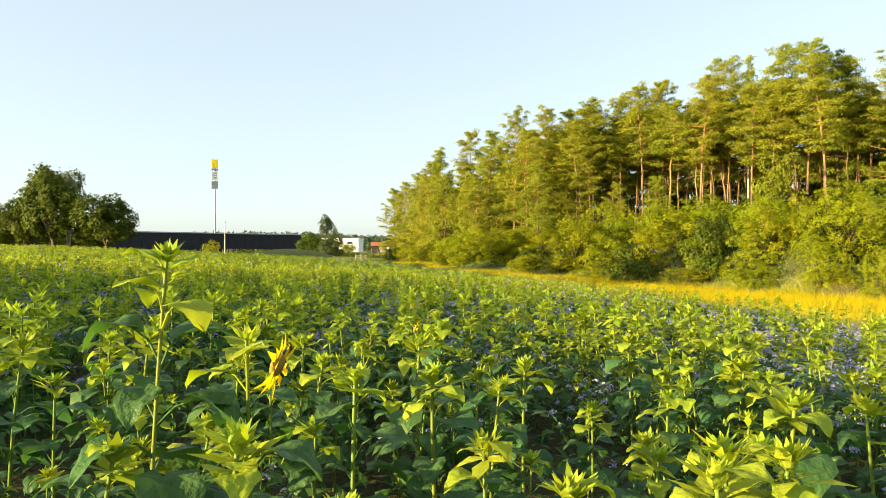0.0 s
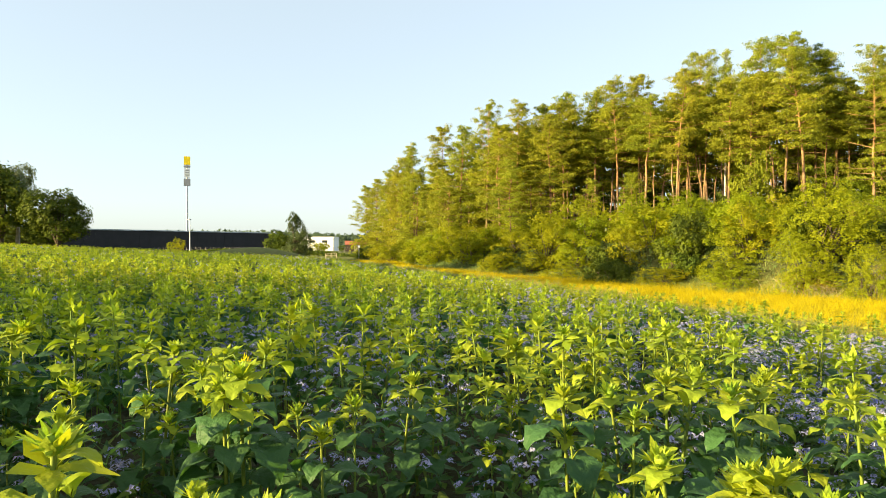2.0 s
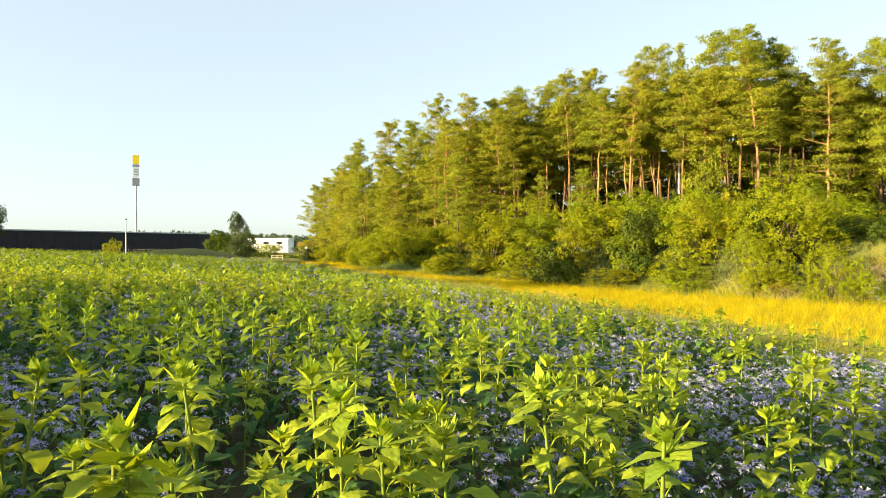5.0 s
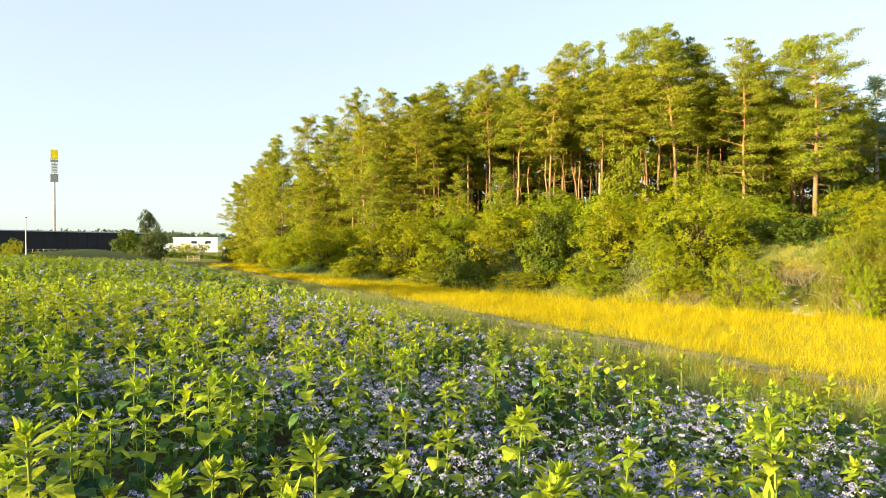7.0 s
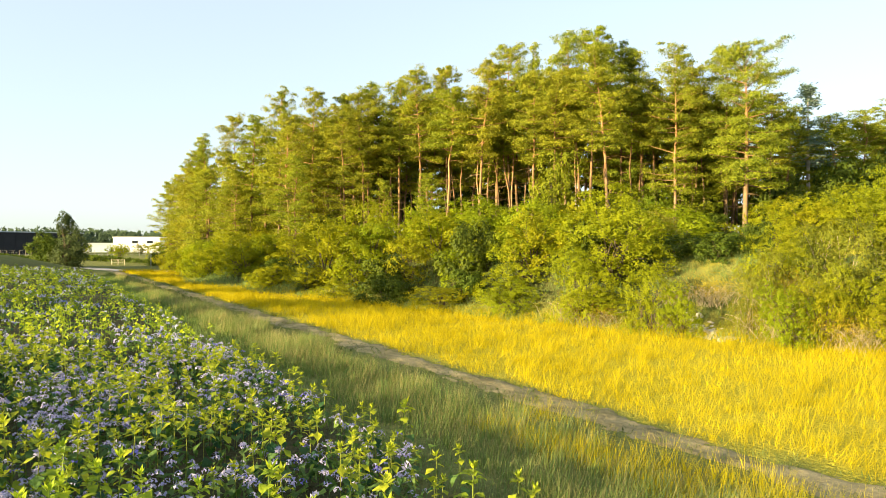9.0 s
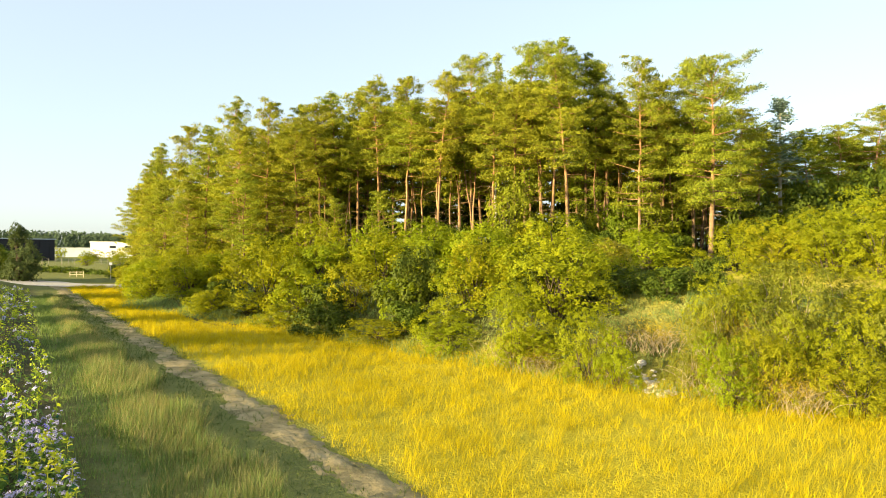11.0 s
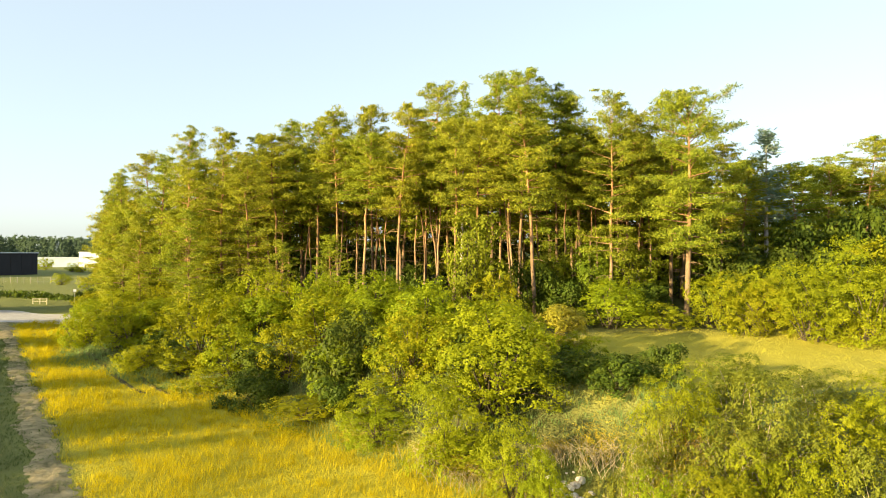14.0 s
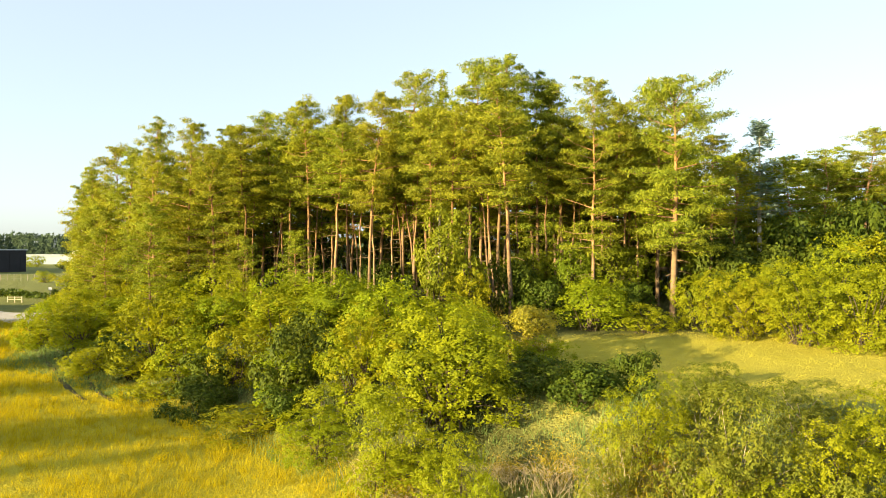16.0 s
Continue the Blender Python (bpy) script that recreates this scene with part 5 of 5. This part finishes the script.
def dry_brush(seed, R, H, n):
    rng = np.random.default_rng(seed)
    ch = []
    for k in range(n):
        a, L = rng.uniform(0, 6.28), rng.uniform(0.5, 1.0) * H
        p = np.array([rng.normal(0, R * 0.45), rng.normal(0, R * 0.45), 0])
        s = np.linspace(0, 1, 5)
        out = rng.uniform(0.3, 0.9)
        P = p + np.stack([math.cos(a) * out * L * s, math.sin(a) * out * L * s, L * (1.25 * s - 0.65 * s * s)], -1) + rng.normal(0, 0.03, (5, 3)).cumsum(0)
        ch.append(tube(P, np.interp(s, (0, 1), (0.012, 0.005)), 3))
    V, F = join(ch)
    g = rng.normal(0, 1, (n * 8, 3))
    pos = g * np.array([R * 0.5, R * 0.5, H * 0.22]) + np.array([0, 0, H * 0.5])
    pos = pos[pos[:, 2] > 0.05]
    return mk("stalk_tangle", V, F, M_TWIG), mk("dry_foliage", *cards(rng, pos, g[:len(pos)], 0.20, 0.020, 1.0), M_DRY)


BRUSH = [dry_brush(400 + k, 1.4, 1.7, 150) for k in range(2)]
for k, (x, y, s) in enumerate(((17.6, 42.6, 0.9), (16.2, 43.4, 0.5), (15.6, 41.2, 0.5), (19.6, 40.6, 0.95), (20.4, 41.6, 0.85), (18.9, 39.2, 0.9), (20.4, 37.0, 0.9), (19.6, 38.0, 0.8), (21.6, 38.6, 0.9), (12.2, 45.4, 0.8), (13.0, 43.8, 0.7), (22.6, 40.6, 0.9), (18.2, 54.2, 0.9), (17.2, 62.6, 0.9))):
    stand(BRUSH[k % 2], ("stalk_tangle", "dry_foliage"), "brushwood", "tangle of dry yellow-brown stalks on the bank", "brushwood", "dry brush on the bank", x, y, (s, s, s), k * 1.3, 0.05)

# ---------------------------------------------------------------- buildings, sign and fence beyond the field
def turned_box(b, m):
    V, F = b
    V = np.array([m @ Vector(v) for v in V])
    return V, F


# the long black hall: its right corner and the way its front runs
hall = thing("warehouse", "long black windowless warehouse with ribbed cladding", "building", m=Matrix.Translation((-99, 212, 1.0)) @ Matrix.Rotation(radians(64), 4, 'Z'))
part("wall", mk("wall", *join([box(-110, 0, 0, 0, 60, 6.2)]), M_DARKWALL, smooth=False), hall)
part("roof", mk("roof", *box(-110.3, -0.3, 6.2, 0.3, 60.3, 6.5), M_GREYROOF, smooth=False), hall)
rib = mk("rib", *box(-0.05, -0.05, 0.02, 0.05, -0.004, 5.98), M_DARKWALL, smooth=False)
for k in range(36):
    part("rib", rib, hall, m=Matrix.Translation((-1.5 - 3.0 * k, 0, 0)))

white = thing("office_building", "white flat-roofed two-storey building", "building", m=Matrix.Translation((-118, 290, 1.2)) @ Matrix.Rotation(radians(12), 4, 'Z'))
part("wall", mk("wall", *box(-8.8, 0, 0, 8.8, 16, 6.0), M_WHITEWALL, smooth=False), white)
part("roof", mk("roof", *box(-9.1, -0.3, 6.0, 9.1, 16.3, 6.4), M_WHITEWALL, smooth=False), white)
wfr = mk("window", *join([box(-1.35, -0.09, -0.12, 1.35, -0.004, 0.0), box(-1.35, -0.09, 1.1, 1.35, -0.004, 1.22), box(-1.35, -0.09, 0.0, -1.2, -0.004, 1.1), box(1.2, -0.09, 0.0, 1.35, -0.004, 1.1)]), M_WHITEWALL, smooth=False)
wme = mk("pane", *box(-1.2, -0.10, 0, 1.2, -0.004, 1.1), M_WINDOW, smooth=False)
for k in range(2):
    w = part("window", wfr, white, m=Matrix.Translation((-0.6 + 5.6 * k, 0, 3.7)))
    part("pane", wme, w, "dark window pane")
low = thing("hall_building", "low pale industrial hall with a flat roof, half shade in its blue-grey walls", "building", m=Matrix.Translation((-152, 300, 1.2)) @ Matrix.Rotation(radians(12), 4, 'Z'))
part("wall", mk("wall", *box(-30, 0, 0, 27, 24, 3.4), M_PALEWALL, smooth=False), low)
part("roof", mk("roof", *box(-30.3, -0.3, 3.4, 27.3, 24.3, 4.0), M_GREYROOF, smooth=False), low)

sign = thing("sign_pylon", "tall steel sign pylon with a yellow panel over white panels", "sign", m=Matrix.Translation((-208, 334, 2.9)) @ Matrix.Rotation(radians(32), 4, 'Z'))
part("pole", mk("pole", *tube(np.array([(0, 0, -2.2), (0, 0, 20), (0, 0, 47)]), (0.62, 0.5, 0.4), 10), M_STEEL), sign)
part("panel", mk("panel", *box(-1.6, -0.6, 44.4, 1.6, 0.6, 48.8), M_SIGNYEL, smooth=False), sign, "yellow sign panel")
part("panel", mk("panel", *box(-1.7, -0.5, 42.9, 1.7, 0.5, 44.0), M_SIGNGREY, smooth=False), sign, "dark grey sign strip")
white_panel = part("panel", mk("panel", *box(-1.4, -0.5, 37.6, 1.4, 0.5, 42.4), M_SIGNWHITE, smooth=False), sign, "white sign panel")
part("panel", mk("panel", *box(-1.7, -0.5, 33.0, 1.7, 0.5, 37.0), M_SIGNGREY, smooth=False), sign, "grey sign panel")
for z in (38.6, 40.0, 41.2):
    part("bar", mk("bar", *box(-0.9, -0.56, z, 1.0, -0.504, z + 0.5), M_SIGNGREY, smooth=False), white_panel)

shed = thing("shed", "dark timber shed with a red tiled gable roof", "shed", m=Matrix.Translation((-72.5, 216, float(height(-72.5, 216)))) @ Matrix.Rotation(radians(20), 4, 'Z'))
part("wall", mk("wall", *box(-3.6, -2.2, -0.2, 3.6, 2.2, 2.2), M_DARKTIMBER, smooth=False), shed)
slope = np.array([(-3.9, -2.6, 2.12), (3.9, -2.6, 2.12), (3.9, 0, 3.25), (-3.9, 0, 3.25), (-3.9, 2.6, 2.12), (3.9, 2.6, 2.12)])
slope = np.concatenate([slope, slope + np.array([0, 0, 0.14])])
part("roof", mk("roof", slope, np.array([(0, 3, 2, 1), (3, 4, 5, 2), (6, 7, 8, 9), (9, 8, 11, 10), (0, 1, 7, 6), (4, 10, 11, 5), (0, 6, 9, 3), (3, 9, 10, 4), (1, 2, 8, 7), (2, 5, 11, 8)]), M_RED, smooth=False), shed, "red tiled roof")
part("door", mk("door", *box(-0.9, -2.26, 0.0, 0.9, -2.205, 1.9), M_WOOD, smooth=False), shed, "grey plank door")

lamp = thing("street_lamp", "slender grey street lamp by the warehouse", "street lamp", m=Matrix.Translation((-65.3, 108, float(height(-65.3, 108)))))
part("pole", mk("pole", *tube(np.array([(0, 0, 0), (0, 0, 3), (0, 0, 5.6)]), (0.09, 0.07, 0.05), 8), M_STEEL), lamp)
part("lamp_head", mk("lamp_head", *box(-0.15, -0.5, 5.55, 0.15, 0.15, 5.7), M_STEEL, smooth=False), lamp)

post = thing("road_sign", "small pale road sign on a slender grey post", "road sign", m=Matrix.Translation((-36.6, 112, float(height(-36.6, 112)))) @ Matrix.Rotation(0.3, 4, 'Z'))
part("post", mk("post", *tube(np.array([(0, 0, -0.1), (0, 0, 1.2), (0, 0, 2.4)]), (0.035, 0.035, 0.035), 8), M_STEEL), post)
part("plate", mk("plate", *box(-0.22, -0.05, 2.0, 0.22, -0.036, 2.4), M_SIGNGREY, smooth=False), post, "grey sign plate")
part("plate_face", mk("plate_face", *box(-0.18, -0.056, 2.04, 0.18, -0.051, 2.36), M_SIGNWHITE, smooth=False), post, "white sign face")
for x, y, top, hw, g in ((-71.5, 114, 4.6, 1.5, 0.3), (-73.5, 115, 3.8, 1.1, 1.3), (-97, 232, 4.6, 3.0, 2.0), (-103, 238, 4.2, 3.0, 0.7), (-88, 226, 4.8, 3.2, 1.9), (-60, 152, 4.0, 2.2, 0.5), (-80, 226, 4.0, 3.0, 2.9), (-125, 262, 6.0, 3.2, 0.2), (-131, 266, 5.2, 3.0, 1.2)):
    stand(SHRUB[int(g * 3) % 4], ("stem", "foliage"), "shrub", "small green shrub standing before the far buildings", "shrub", "shrubs before the buildings", x, y, (hw / 2.5, hw / 2.5, (top - float(height(x, y))) / 4.6), g)

fence = thing("fence", "wire fence of grey posts beyond the gravel road", "fence")
pm = mk("post", *box(-0.035, -0.035, -0.1, 0.035, 0.035, 1.3), M_FENCEPOST, smooth=False)
for k in range(72):
    x = -110 + 1.43 * k
    y = 158 - 0.1 * (x + 60)
    part("post", pm, fence, m=Matrix.Translation((x, y, float(height(x, y)))))
for z in (0.4, 0.8, 1.2):
    part("wire", mk("wire", *tube(np.array([(-110, 163, 1.3 + z), (-60, 158, 1.3 + z), (-8.6, 152.9, 1.3 + z)]), (0.005,) * 3, 4), M_STEEL), fence)
gate = thing("gate", "low wooden barrier rail beside the gravel road", "gate", m=Matrix.Translation((-42, 113.3, float(height(-42, 113.3)))))
for x in (-0.95, 0.0, 0.95):
    part("post", mk("post", *box(x - 0.04, -0.04, -0.1, x + 0.04, 0.04, 0.82), M_WOOD, smooth=False), gate)
for z in (0.38, 0.70):
    part("rail", mk("rail", *box(-1.0, -0.075, z, 1.0, -0.044, z + 0.07), M_WOOD, smooth=False), gate)

# dark hedge and scrub behind the gravel road
rng = np.random.default_rng(91)
hp = np.column_stack([rng.uniform(-110, -30, 5200), rng.normal(0, 1.2, 5200), rng.uniform(0, 1, 5200)])
hp[:, 1] += 122 - 0.1 * (hp[:, 0] + 60)
hp[:, 2] = height(hp[:, 0], hp[:, 1]) + hp[:, 2] * (0.5 + 0.25 * np.sin(hp[:, 0] * 0.35))
thing("hedge", "low dark hedge behind the gravel road", "hedge", kind="stuff", me=mk("hedge", *cards(rng, hp, np.tile([[0, -0.5, 0.5]], (5200, 1)), 0.5, 0.35, 0.6), M_LEAFDARK))

# wooded ridge on the horizon
rng = np.random.default_rng(95)
n = 3400
fx = rng.uniform(-760, 420, n)
fy = rng.uniform(600, 760, n)
fh = rng.uniform(11.5, 15.0, n) + 6 * np.exp(-((fx + 370) / 120) ** 2)
ch = []
for k in range(20):
    q = rng.uniform(0.03, 1, n)
    r = (1.06 - q) * 3.0
    p = np.column_stack([fx + rng.normal(0, 1, n) * r * 0.6, fy + rng.normal(0, 1, n) * r * 0.6, 1.2 + fh * q])
    ch.append(cards(rng, p, np.tile([[-0.3, -0.8, 0.3]], (n, 1)), 3.2, 1.8, 0.5))
V, F = join(ch)
thing("far_woods", "distant dark conifer wood on the horizon", "woods", kind="stuff", me=mk("far_woods", V, F, M_FARWOOD))
